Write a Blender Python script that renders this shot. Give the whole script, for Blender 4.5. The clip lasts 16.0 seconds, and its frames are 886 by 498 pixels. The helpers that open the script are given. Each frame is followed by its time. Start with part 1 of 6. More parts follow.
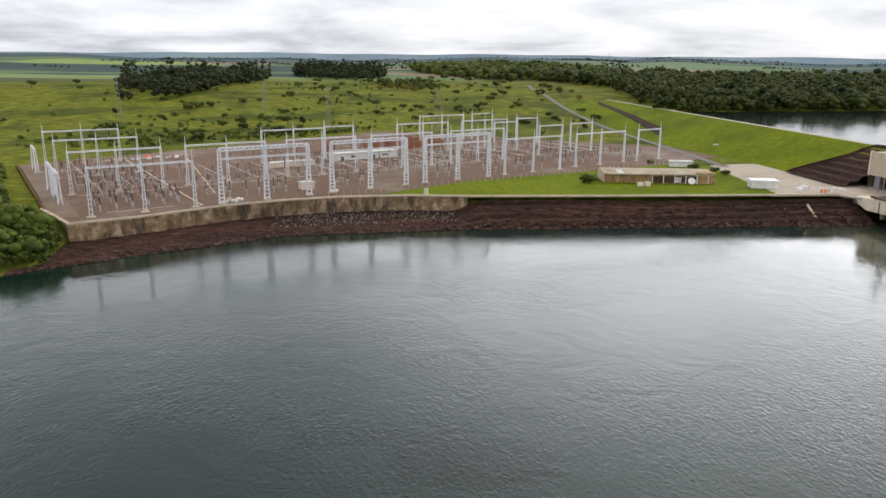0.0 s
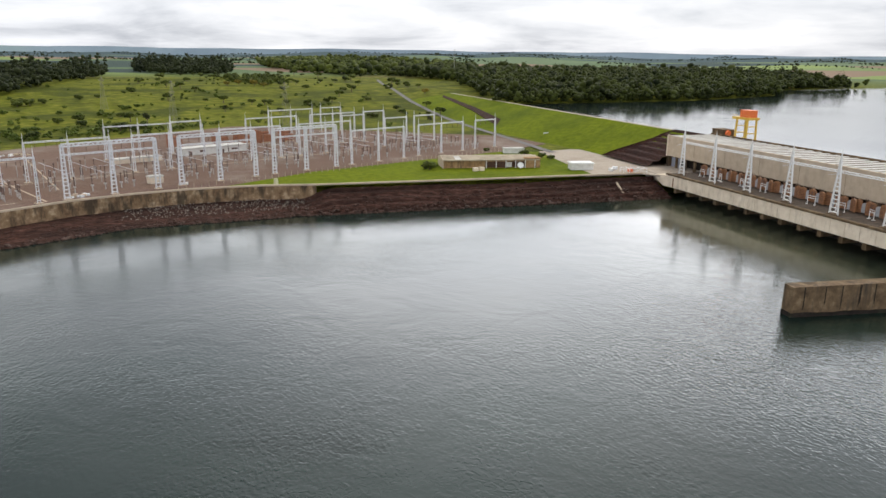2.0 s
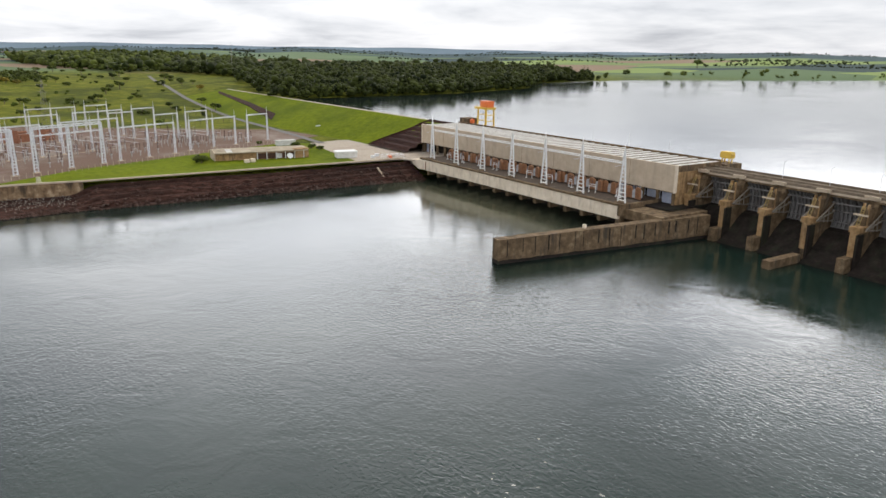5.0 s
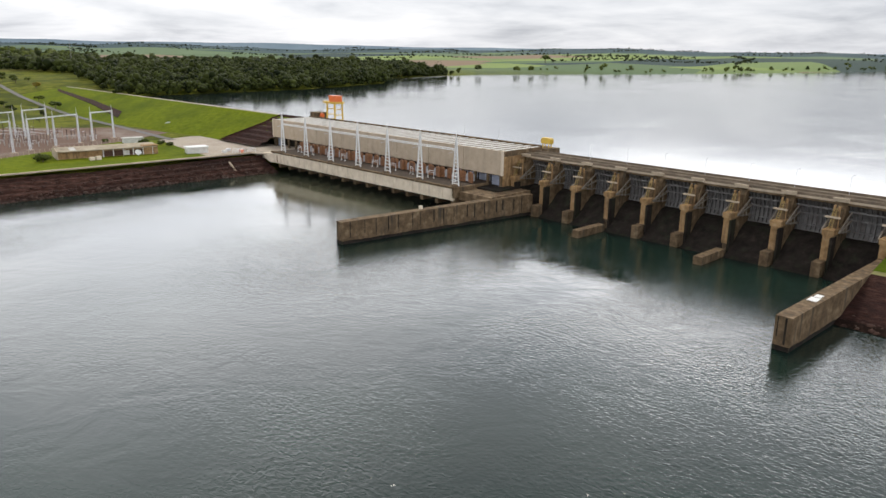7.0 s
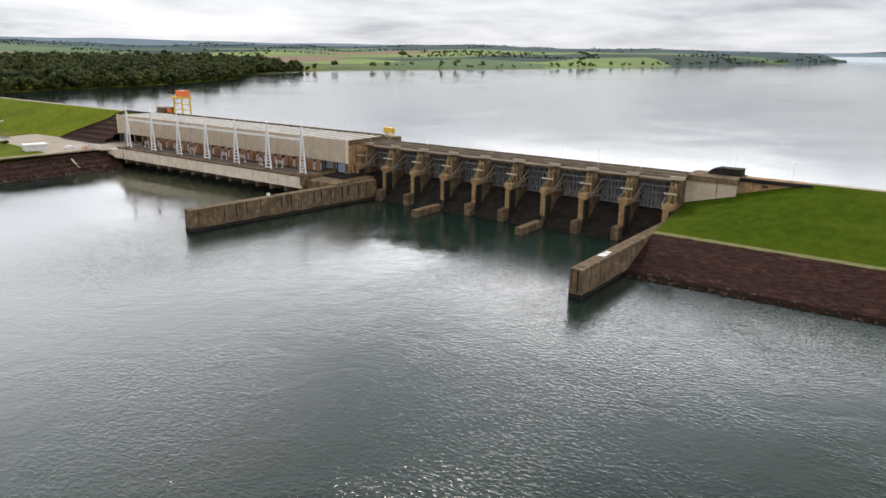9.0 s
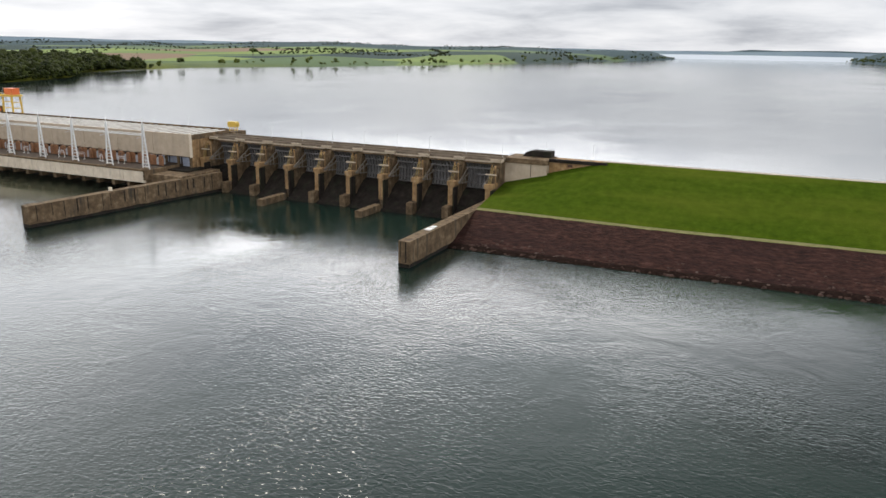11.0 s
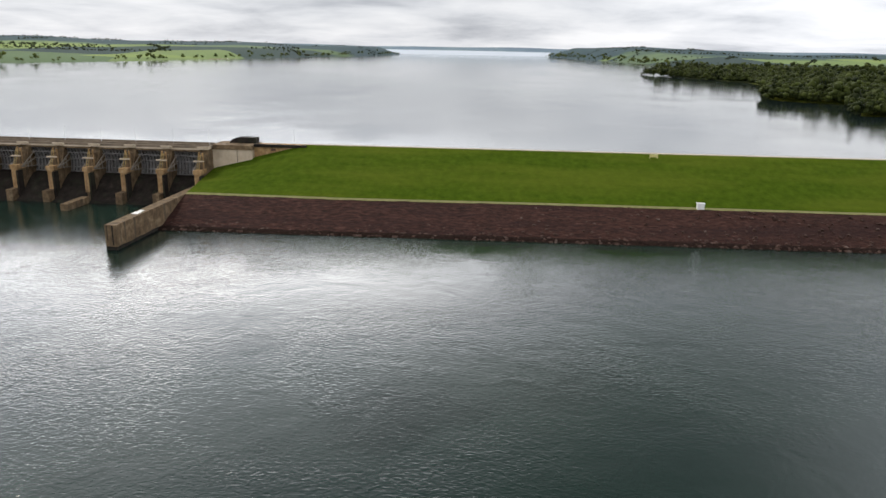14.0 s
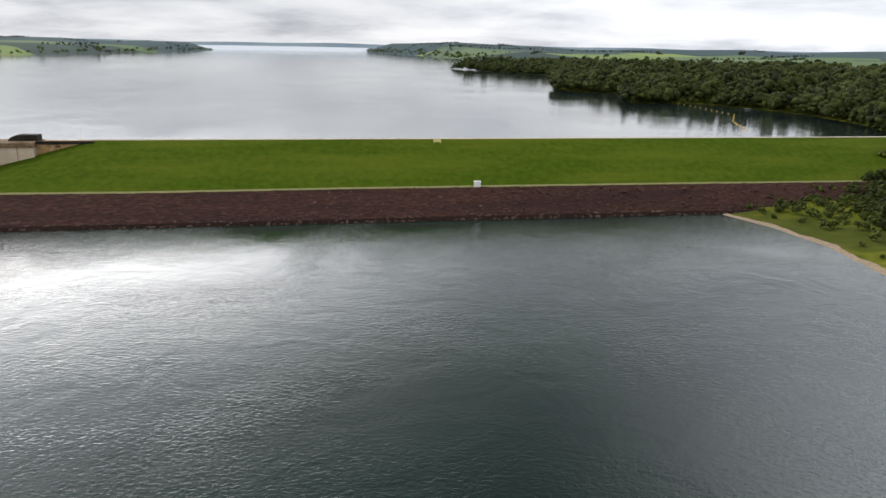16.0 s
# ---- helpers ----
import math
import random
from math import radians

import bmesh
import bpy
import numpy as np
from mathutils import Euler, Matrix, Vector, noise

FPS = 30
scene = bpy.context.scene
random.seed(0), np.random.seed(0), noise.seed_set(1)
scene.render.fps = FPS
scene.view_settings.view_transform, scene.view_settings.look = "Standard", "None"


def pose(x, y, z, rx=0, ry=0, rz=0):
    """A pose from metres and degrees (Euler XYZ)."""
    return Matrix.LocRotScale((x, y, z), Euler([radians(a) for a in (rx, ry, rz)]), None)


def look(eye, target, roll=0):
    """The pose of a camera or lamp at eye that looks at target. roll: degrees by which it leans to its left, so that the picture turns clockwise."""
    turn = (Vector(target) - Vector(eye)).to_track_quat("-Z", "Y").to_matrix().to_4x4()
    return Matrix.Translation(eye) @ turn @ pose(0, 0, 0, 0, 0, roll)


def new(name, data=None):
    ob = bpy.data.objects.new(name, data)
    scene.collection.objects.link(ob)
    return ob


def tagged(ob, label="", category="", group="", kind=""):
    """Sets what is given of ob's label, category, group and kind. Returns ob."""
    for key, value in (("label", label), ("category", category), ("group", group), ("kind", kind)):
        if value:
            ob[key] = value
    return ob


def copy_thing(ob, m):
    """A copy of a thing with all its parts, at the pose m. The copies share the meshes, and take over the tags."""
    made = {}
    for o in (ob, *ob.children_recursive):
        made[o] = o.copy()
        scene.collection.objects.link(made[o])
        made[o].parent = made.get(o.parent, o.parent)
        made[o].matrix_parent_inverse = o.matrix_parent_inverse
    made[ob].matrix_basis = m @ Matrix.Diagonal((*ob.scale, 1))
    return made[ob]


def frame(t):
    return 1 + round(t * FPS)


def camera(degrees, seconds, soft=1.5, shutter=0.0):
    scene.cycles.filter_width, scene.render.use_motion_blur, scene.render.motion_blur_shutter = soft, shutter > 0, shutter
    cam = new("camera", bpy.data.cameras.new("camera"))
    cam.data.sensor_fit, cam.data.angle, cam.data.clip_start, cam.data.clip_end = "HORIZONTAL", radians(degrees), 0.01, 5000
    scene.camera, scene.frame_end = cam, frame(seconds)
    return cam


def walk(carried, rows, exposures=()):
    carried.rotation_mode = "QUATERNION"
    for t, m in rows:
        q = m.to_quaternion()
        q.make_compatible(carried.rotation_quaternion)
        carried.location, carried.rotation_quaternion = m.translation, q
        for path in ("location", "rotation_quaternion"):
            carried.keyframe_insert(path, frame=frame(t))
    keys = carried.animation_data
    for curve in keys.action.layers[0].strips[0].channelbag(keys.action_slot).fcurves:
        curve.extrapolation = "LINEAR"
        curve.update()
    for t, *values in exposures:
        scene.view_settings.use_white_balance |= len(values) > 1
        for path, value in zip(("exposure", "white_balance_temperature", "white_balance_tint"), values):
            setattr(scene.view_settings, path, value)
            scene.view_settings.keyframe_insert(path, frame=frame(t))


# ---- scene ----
cam = camera(62.72, 16.0)
PATH = [
    (0, (124.04, -229.34, 65.21), (-68.57, -210.03, 14.91), 0.43),
    (0.5, (129.92, -229.09, 65.20), (-61.38, -200.00, 14.61), 0.44),
    (1, (135.75, -228.97, 65.32), (-53.84, -190.51, 14.53), 0.46),
    (1.5, (141.94, -228.84, 65.60), (-45.42, -181.07, 14.48), 0.52),
    (2, (148.39, -228.64, 65.88), (-36.44, -172.05, 14.53), 0.51),
    (2.5, (154.74, -228.52, 66.11), (-27.07, -163.01, 14.59), 0.58),
    (3, (160.90, -228.59, 66.35), (-17.55, -154.49, 14.71), 0.64),
    (3.5, (167.20, -228.27, 66.81), (-7.54, -145.86, 15.07), 0.59),
    (4, (173.47, -228.55, 67.10), (2.76, -138.10, 15.32), 0.62),
    (6.5, (205.12, -236.30, 68.67), (60.12, -109.11, 15.80), 0.66),
    (7, (211.13, -238.26, 68.71), (72.11, -104.57, 15.79), 0.68),
    (7.5, (217.16, -240.53, 68.53), (84.50, -100.58, 15.50), 0.63),
    (8, (222.82, -242.89, 68.53), (96.83, -97.00, 15.22), 0.64),
    (8.5, (228.44, -245.64, 68.54), (109.58, -93.93, 15.08), 0.70),
    (9, (233.70, -249.02, 68.38), (121.77, -92.13, 14.92), 0.77),
    (11.5, (259.09, -268.85, 68.17), (187.33, -90.04, 14.54), 0.92),
    (12, (263.67, -273.35, 68.14), (200.61, -91.29, 14.49), 0.95),
    (12.5, (267.92, -278.12, 68.00), (215.90, -92.60, 14.34), 0.99),
    (13, (271.98, -283.18, 67.90), (232.85, -94.51, 14.33), 1.06),
    (13.5, (275.73, -288.46, 67.96), (248.98, -97.63, 14.44), 1.11),
    (14, (279.38, -293.67, 67.99), (264.76, -101.54, 14.38), 1.08),
    (14.5, (283.03, -298.78, 67.89), (280.15, -106.12, 14.26), 1.09),
    (15, (286.66, -303.93, 67.74), (295.16, -111.46, 14.08), 1.09),
    (15.5, (290.28, -309.14, 67.60), (309.74, -117.49, 13.83), 1.10),
    (16, (293.91, -314.38, 67.50), (324.71, -124.26, 13.62), 1.05),
]
walk(cam, [(t, look(eye, target, roll)) for t, eye, target, roll in PATH])

# ---- world, sun ----
SUN_ELEV, SUN_AZ = radians(50), radians(-45)      # azimuth east of the upstream direction
world = bpy.data.worlds.new("overcast_sky")
scene.world = world
world.use_nodes = True
wn, wl = world.node_tree.nodes, world.node_tree.links
wn.clear()


def wnode(kind, **values):
    n = wn.new(kind)
    for k, v in values.items():
        n.inputs[k].default_value = v
    return n


def wmath(op, a, b=None, c=None):
    n = wn.new("ShaderNodeMath")
    n.operation = op
    for i, v in enumerate((a, b, c)):
        if v is None:
            continue
        if isinstance(v, (int, float)):
            n.inputs[i].default_value = v
        else:
            wl.new(v, n.inputs[i])
    return n.outputs[0]


sky = wn.new("ShaderNodeTexSky")
sky.sky_type = "NISHITA"
sky.sun_disc = False
sky.sun_elevation, sky.sun_rotation = SUN_ELEV, SUN_AZ
coord = wn.new("ShaderNodeTexCoord")
sep = wn.new("ShaderNodeSeparateXYZ")
wl.new(coord.outputs["Generated"], sep.inputs[0])
up = wmath("MAXIMUM", sep.outputs["Z"], 0.0)
deck_h = wmath("ADD", up, 0.15)
comb = wn.new("ShaderNodeCombineXYZ")
wl.new(wmath("DIVIDE", sep.outputs["X"], deck_h), comb.inputs[0])
wl.new(wmath("DIVIDE", sep.outputs["Y"], deck_h), comb.inputs[1])
n1 = wnode("ShaderNodeTexNoise", Scale=0.95, Detail=8.0, Roughness=0.56, Distortion=0.25)
n2 = wnode("ShaderNodeTexNoise", Scale=0.24, Detail=3.0, Roughness=0.5)
wl.new(comb.outputs[0], n1.inputs["Vector"])
wl.new(comb.outputs[0], n2.inputs["Vector"])
mixed = wmath("ADD", wmath("MULTIPLY", n1.outputs["Fac"], 0.6), wmath("MULTIPLY", n2.outputs["Fac"], 0.4))
ramp = wn.new("ShaderNodeValToRGB")
ramp.color_ramp.elements[0].position, ramp.color_ramp.elements[0].color = 0.36, (0.437, 0.460, 0.515, 1)
ramp.color_ramp.elements[1].position, ramp.color_ramp.elements[1].color = 0.60, (0.94, 0.944, 0.972, 1)
mid = ramp.color_ramp.elements.new(0.48)
mid.color = (0.728, 0.746, 0.792, 1)
wl.new(mixed, ramp.inputs[0])
# an overcast sky is brighter overhead than at the horizon
def way(az, elev):
    return (math.sin(radians(az)) * math.cos(radians(elev)), math.cos(radians(az)) * math.cos(radians(elev)), math.sin(radians(elev)))


# thin bright cloud below the veiled sun, a heavy grey bank farther east
bank_dot = wn.new("ShaderNodeVectorMath")
bank_dot.operation = "DOT_PRODUCT"
bank_dot.inputs[1].default_value = way(14, 24)
wl.new(coord.outputs["Generated"], bank_dot.inputs[0])
heavy = wmath("POWER", wmath("MAXIMUM", bank_dot.outputs["Value"], 0.0), 13.0)
facing = wn.new("ShaderNodeVectorMath")
facing.operation = "DOT_PRODUCT"
facing.inputs[1].default_value = way(-22, 15)
wl.new(coord.outputs["Generated"], facing.inputs[0])
low = wn.new("ShaderNodeMapRange")
low.inputs["From Min"].default_value, low.inputs["From Max"].default_value = 0.07, 0.20
wl.new(up, low.inputs["Value"])
veil = wn.new("ShaderNodeMapRange")
veil.inputs["From Min"].default_value, veil.inputs["From Max"].default_value = 0.118, 0.215
wl.new(up, veil.inputs["Value"])
glow = wmath("MULTIPLY", wmath("POWER", wmath("MAXIMUM", facing.outputs["Value"], 0.0), 13.0), veil.outputs[0])
high = wn.new("ShaderNodeMapRange")
high.inputs["From Min"].default_value, high.inputs["From Max"].default_value = 0.33, 0.68
wl.new(up, high.inputs["Value"])
side = wmath("ADD", wmath("MULTIPLY", wmath("ABSOLUTE", sep.outputs["X"]), 0.14), wmath("MULTIPLY", wmath("MAXIMUM", sep.outputs["X"], 0.0), 0.40))


def opening(az, elev, tight):
    """A thin, bright stretch of the cloud deck round one direction."""
    d = wn.new("ShaderNodeVectorMath")
    d.operation = "DOT_PRODUCT"
    d.inputs[1].default_value = way(az, elev)
    wl.new(coord.outputs["Generated"], d.inputs[0])
    return wmath("POWER", wmath("MAXIMUM", d.outputs["Value"], 0.0), tight)


above = wn.new("ShaderNodeMapRange")
above.inputs["From Min"].default_value, above.inputs["From Max"].default_value = 0.25, 0.42
above.inputs["To Min"].default_value, above.inputs["To Max"].default_value = 1.0, 0.26
wl.new(up, above.inputs["Value"])
glow = wmath("MULTIPLY", glow, above.outputs[0])
east = wn.new("ShaderNodeMapRange")
east.inputs["From Min"].default_value, east.inputs["From Max"].default_value = 0.28, 0.44
wl.new(up, east.inputs["Value"])
thin = wmath("ADD", wmath("MULTIPLY", wmath("MULTIPLY", opening(-68, 20, 13.0), 1.75), low.outputs[0]), wmath("MULTIPLY", wmath("MULTIPLY", opening(47, 29, 40.0), 3.2), east.outputs[0]))
side = wmath("ADD", wmath("ADD", side, thin), wmath("MULTIPLY", wmath("MAXIMUM", wmath("MULTIPLY", sep.outputs["Y"], -1.0), 0.0), 0.3))
zen = wmath("ADD", wmath("ADD", wmath("ADD", 0.83, side), wmath("MULTIPLY", low.outputs[0], 0.58)), wmath("SUBTRACT", wmath("MULTIPLY", glow, 7.2), wmath("MULTIPLY", high.outputs[0], 1.12)))
raised = wn.new("ShaderNodeMapRange")
raised.inputs["From Min"].default_value, raised.inputs["From Max"].default_value = 0.13, 0.27
wl.new(up, raised.inputs["Value"])
zen = wmath("MAXIMUM", wmath("SUBTRACT", zen, wmath("MULTIPLY", wmath("MULTIPLY", heavy, raised.outputs[0]), 0.72)), 0.3)
scl = wn.new("ShaderNodeVectorMath")
scl.operation = "SCALE"
# the thin cloud below the sun is slightly warm
warm = wn.new("ShaderNodeMix")
warm.data_type = "RGBA"
wl.new(wmath("MINIMUM", glow, 1.0), warm.inputs[0])
warm.inputs[6].default_value, warm.inputs[7].default_value = (1, 1, 1, 1), (1.06, 1.0, 0.93, 1)
toned = wn.new("ShaderNodeVectorMath")
toned.operation = "MULTIPLY"
wl.new(ramp.outputs[0], toned.inputs[0])
wl.new(warm.outputs[2], toned.inputs[1])
wl.new(toned.outputs[0], scl.inputs[0])
wl.new(zen, scl.inputs["Scale"])
cover = wn.new("ShaderNodeMix")
cover.data_type = "RGBA"
cover.inputs[0].default_value = 0.94
skys = wn.new("ShaderNodeVectorMath")
skys.operation = "SCALE"
skys.inputs["Scale"].default_value = 0.10
wl.new(sky.outputs[0], skys.inputs[0])
wl.new(skys.outputs[0], cover.inputs[6])
wl.new(scl.outputs[0], cover.inputs[7])
bgn = wnode("ShaderNodeBackground", Strength=1.2)
wl.new(cover.outputs[2], bgn.inputs["Color"])
wout = wn.new("ShaderNodeOutputWorld")
wl.new(bgn.outputs[0], wout.inputs[0])

sun_data = bpy.data.lights.new("sun", "SUN")
sun_data.energy, sun_data.angle, sun_data.color = 1.9, radians(10), (1.0, 0.93, 0.82)
sun = new("sun", sun_data)
sun.matrix_world = look((900 * math.sin(SUN_AZ) * math.cos(SUN_ELEV), 900 * math.cos(SUN_AZ) * math.cos(SUN_ELEV), 900 * math.sin(SUN_ELEV)), (0, 0, 0))


# ---- materials ----
def material(name, stops, scale=1.0, rough=0.85, bump=0.3, bump_scale=None, metal=0.0, detail=6.0, stretch=(1, 1, 1), stain=None, stain_scale=0.05, stain_stretch=(1, 1, 1), vary=0.0, depth=0.05, spec=0.15):
    """A rough surface: colour stops over fine noise, a second large noise of stains, fine relief."""
    m = bpy.data.materials.new(name)
    m.use_nodes = True
    nt, nodes, links = m.node_tree, m.node_tree.nodes, m.node_tree.links
    bsdf = nodes["Principled BSDF"]
    tc = nodes.new("ShaderNodeNewGeometry")
    mp = nodes.new("ShaderNodeMapping")
    mp.inputs["Scale"].default_value = stretch
    links.new(tc.outputs["Position"], mp.inputs[0])
    n = nodes.new("ShaderNodeTexNoise")
    n.inputs["Scale"].default_value, n.inputs["Detail"].default_value, n.inputs["Roughness"].default_value = scale, detail, 0.62
    links.new(mp.outputs[0], n.inputs["Vector"])
    r = nodes.new("ShaderNodeValToRGB")
    while len(r.color_ramp.elements) < len(stops):
        r.color_ramp.elements.new(0.5)
    for e, (p, c) in zip(r.color_ramp.elements, stops):
        e.position, e.color = p, (*c, 1)
    links.new(n.outputs["Fac"], r.inputs[0])
    colour = r.outputs[0]
    if stain:
        mp2 = nodes.new("ShaderNodeMapping")
        mp2.inputs["Scale"].default_value = stain_stretch
        links.new(tc.outputs["Position"], mp2.inputs[0])
        s = nodes.new("ShaderNodeTexNoise")
        s.inputs["Scale"].default_value, s.inputs["Detail"].default_value, s.inputs["Roughness"].default_value = stain_scale, 5.0, 0.6
        links.new(mp2.outputs[0], s.inputs["Vector"])
        sr = nodes.new("ShaderNodeMapRange")
        sr.inputs["From Min"].default_value, sr.inputs["From Max"].default_value = stain[1], stain[2]
        sr.inputs["To Max"].default_value = stain[3]
        links.new(s.outputs["Fac"], sr.inputs["Value"])
        mx = nodes.new("ShaderNodeMix")
        mx.data_type = "RGBA"
        links.new(sr.outputs[0], mx.inputs[0])
        links.new(colour, mx.inputs[6])
        mx.inputs[7].default_value = (*stain[0], 1)
        colour = mx.outputs[2]
    if vary:
        oi = nodes.new("ShaderNodeObjectInfo")
        mr = nodes.new("ShaderNodeMapRange")
        mr.inputs["To Min"].default_value, mr.inputs["To Max"].default_value = 1 - vary, 1 + vary
        links.new(oi.outputs["Random"], mr.inputs["Value"])
        hs = nodes.new("ShaderNodeHueSaturation")
        links.new(mr.outputs[0], hs.inputs["Value"])
        links.new(colour, hs.inputs["Color"])
        colour = hs.outputs[0]
    links.new(colour, bsdf.inputs["Base Color"])
    bsdf.inputs["Roughness"].default_value, bsdf.inputs["Metallic"].default_value = rough, metal
    bsdf.inputs["Specular IOR Level"].default_value = spec if rough > 0.7 else 0.4
    if bump:
        b = nodes.new("ShaderNodeBump")
        b.inputs["Strength"].default_value, b.inputs["Distance"].default_value = bump, depth
        nb = nodes.new("ShaderNodeTexNoise")
        nb.inputs["Scale"].default_value, nb.inputs["Detail"].default_value = bump_scale or scale * 2, 4.0
        links.new(mp.outputs[0], nb.inputs["Vector"])
        links.new(nb.outputs["Fac"], b.inputs["Height"])
        links.new(b.outputs[0], bsdf.inputs["Normal"])
    return m


def water_material(name, deep, shallow, ripple, big, rough, race=False):
    m = bpy.data.materials.new(name)
    m.use_nodes = True
    nodes, links = m.node_tree.nodes, m.node_tree.links
    bsdf = nodes["Principled BSDF"]
    tc = nodes.new("ShaderNodeNewGeometry")
    n = nodes.new("ShaderNodeTexNoise")
    n.inputs["Scale"].default_value, n.inputs["Detail"].default_value = 0.012, 4.0
    links.new(tc.outputs["Position"], n.inputs["Vector"])
    r = nodes.new("ShaderNodeValToRGB")
    r.color_ramp.elements[0].position, r.color_ramp.elements[0].color = 0.35, (*deep, 1)
    r.color_ramp.elements[1].position, r.color_ramp.elements[1].color = 0.7, (*shallow, 1)
    links.new(n.outputs["Fac"], r.inputs[0])
    links.new(r.outputs[0], bsdf.inputs["Base Color"])
    bsdf.inputs["IOR"].default_value = 1.33
    bsdf.inputs["Roughness"].default_value = rough
    # small wind ripples, patchy, over a long low swell
    mp = nodes.new("ShaderNodeMapping")
    mp.inputs["Scale"].default_value, mp.inputs["Rotation"].default_value = (1.0, 1.5, 1.0), (0, 0, 0.5)
    links.new(tc.outputs["Position"], mp.inputs[0])
    fine = nodes.new("ShaderNodeTexNoise")
    fine.inputs["Scale"].default_value, fine.inputs["Detail"].default_value, fine.inputs["Distortion"].default_value = 0.8, 2.5, 0.8
    links.new(mp.outputs[0], fine.inputs["Vector"])
    patch = nodes.new("ShaderNodeTexNoise")
    patch.inputs["Scale"].default_value, patch.inputs["Detail"].default_value, patch.inputs["Distortion"].default_value = 0.014, 4.0, 0.8
    links.new(tc.outputs["Position"], patch.inputs["Vector"])
    pr = nodes.new("ShaderNodeMapRange")
    pr.inputs["From Min"].default_value, pr.inputs["From Max"].default_value = 0.38, 0.68
    pr.inputs["To Min"].default_value, pr.inputs["To Max"].default_value = 0.2, 1.3
    links.new(patch.outputs["Fac"], pr.inputs["Value"])
    rough_water = pr.outputs[0]
    if race:
        # the outflow of the turbines: rougher, silty water that spreads from the guide wall
        def spot(x, y, sx, sy, inner, outer):
            m1 = nodes.new("ShaderNodeMapping")
            m1.inputs["Location"].default_value, m1.inputs["Scale"].default_value = (-x / sx, -y / sy, 0), (1 / sx, 1 / sy, 0)
            links.new(tc.outputs["Position"], m1.inputs[0])
            jag = nodes.new("ShaderNodeVectorMath")
            jag.operation = "LENGTH"
            links.new(m1.outputs[0], jag.inputs[0])
            wob = nodes.new("ShaderNodeMath")
            wob.operation = "MULTIPLY_ADD"
            links.new(patch.outputs["Fac"], wob.inputs[0])
            wob.inputs[1].default_value = 1.4
            links.new(jag.outputs["Value"], wob.inputs[2])
            mr1 = nodes.new("ShaderNodeMapRange")
            mr1.inputs["From Min"].default_value, mr1.inputs["From Max"].default_value = inner + 0.7, outer + 0.7
            mr1.inputs["To Min"].default_value, mr1.inputs["To Max"].default_value = 1.0, 0.0
            links.new(wob.outputs[0], mr1.inputs["Value"])
            return mr1.outputs[0]

        wide = nodes.new("ShaderNodeMath")
        wide.operation = "MULTIPLY_ADD"
        links.new(spot(18, -112, 50, 45, 0.3, 1.2), wide.inputs[0])
        wide.inputs[1].default_value = 1.2
        links.new(pr.outputs[0], wide.inputs[2])
        rough_water = wide.outputs[0]
        silt = nodes.new("ShaderNodeMix")
        silt.data_type = "RGBA"
        links.new(spot(-78, -34, 85, 26, 0.35, 1.15), silt.inputs[0])
        links.new(r.outputs[0], silt.inputs[6])
        silt.inputs[7].default_value = (0.075, 0.078, 0.05, 1)
        links.new(silt.outputs[2], bsdf.inputs["Base Color"])
    mul = nodes.new("ShaderNodeMath")
    mul.operation = "MULTIPLY"
    links.new(fine.outputs["Fac"], mul.inputs[0])
    links.new(rough_water, mul.inputs[1])
    b1 = nodes.new("ShaderNodeBump")
    b1.inputs["Strength"].default_value, b1.inputs["Distance"].default_value = 1.0, ripple
    links.new(mul.outputs[0], b1.inputs["Height"])
    slow = nodes.new("ShaderNodeTexNoise")
    slow.inputs["Scale"].default_value, slow.inputs["Detail"].default_value, slow.inputs["Distortion"].default_value = 0.08, 3.0, 1.2
    links.new(tc.outputs["Position"], slow.inputs["Vector"])
    b2 = nodes.new("ShaderNodeBump")
    b2.inputs["Strength"].default_value, b2.inputs["Distance"].default_value = 1.0, big
    links.new(slow.outputs["Fac"], b2.inputs["Height"])
    links.new(b1.outputs[0], b2.inputs["Normal"])
    links.new(b2.outputs[0], bsdf.inputs["Normal"])
    return m


CONCRETE = material("weathered_concrete", [(0.3, (0.075, 0.050, 0.029)), (0.55, (0.165, 0.114, 0.066)), (0.75, (0.30, 0.222, 0.138))], 0.35, 0.9, 0.5, 2.0, stain=((0.06, 0.05, 0.038), 0.52, 0.68, 0.85), stain_scale=0.5, stain_stretch=(1, 1, 0.12))
WALL_TAN = material("tan_stained_wall", [(0.3, (0.12, 0.074, 0.042)), (0.52, (0.25, 0.168, 0.096)), (0.72, (0.50, 0.385, 0.255))], 0.3, 0.9, 0.6, 1.2, stain=((0.045, 0.035, 0.024), 0.47, 0.62, 0.85), stain_scale=0.3, stain_stretch=(1, 1, 0.3))
# wet, mossy tone; its darkness also paints shade in bays and under the deck
CONCRETE_DARK = material("wet_mossy_shaded_concrete", [(0.3, (0.011, 0.008, 0.007)), (0.6, (0.027, 0.021, 0.017)), (0.8, (0.060, 0.047, 0.036))], 0.4, 0.8, 0.5, 2.0, stain=((0.03, 0.034, 0.02), 0.5, 0.7, 0.8), stain_scale=0.3, stain_stretch=(1, 1, 0.15))
CONCRETE_RUST = material("rust_stained_concrete", [(0.3, (0.21, 0.125, 0.055)), (0.55, (0.37, 0.235, 0.115)), (0.75, (0.47, 0.33, 0.19))], 0.4, 0.9, 0.5, 2.0, stain=((0.09, 0.06, 0.035), 0.5, 0.7, 0.8), stain_scale=0.5, stain_stretch=(1, 1, 0.15))
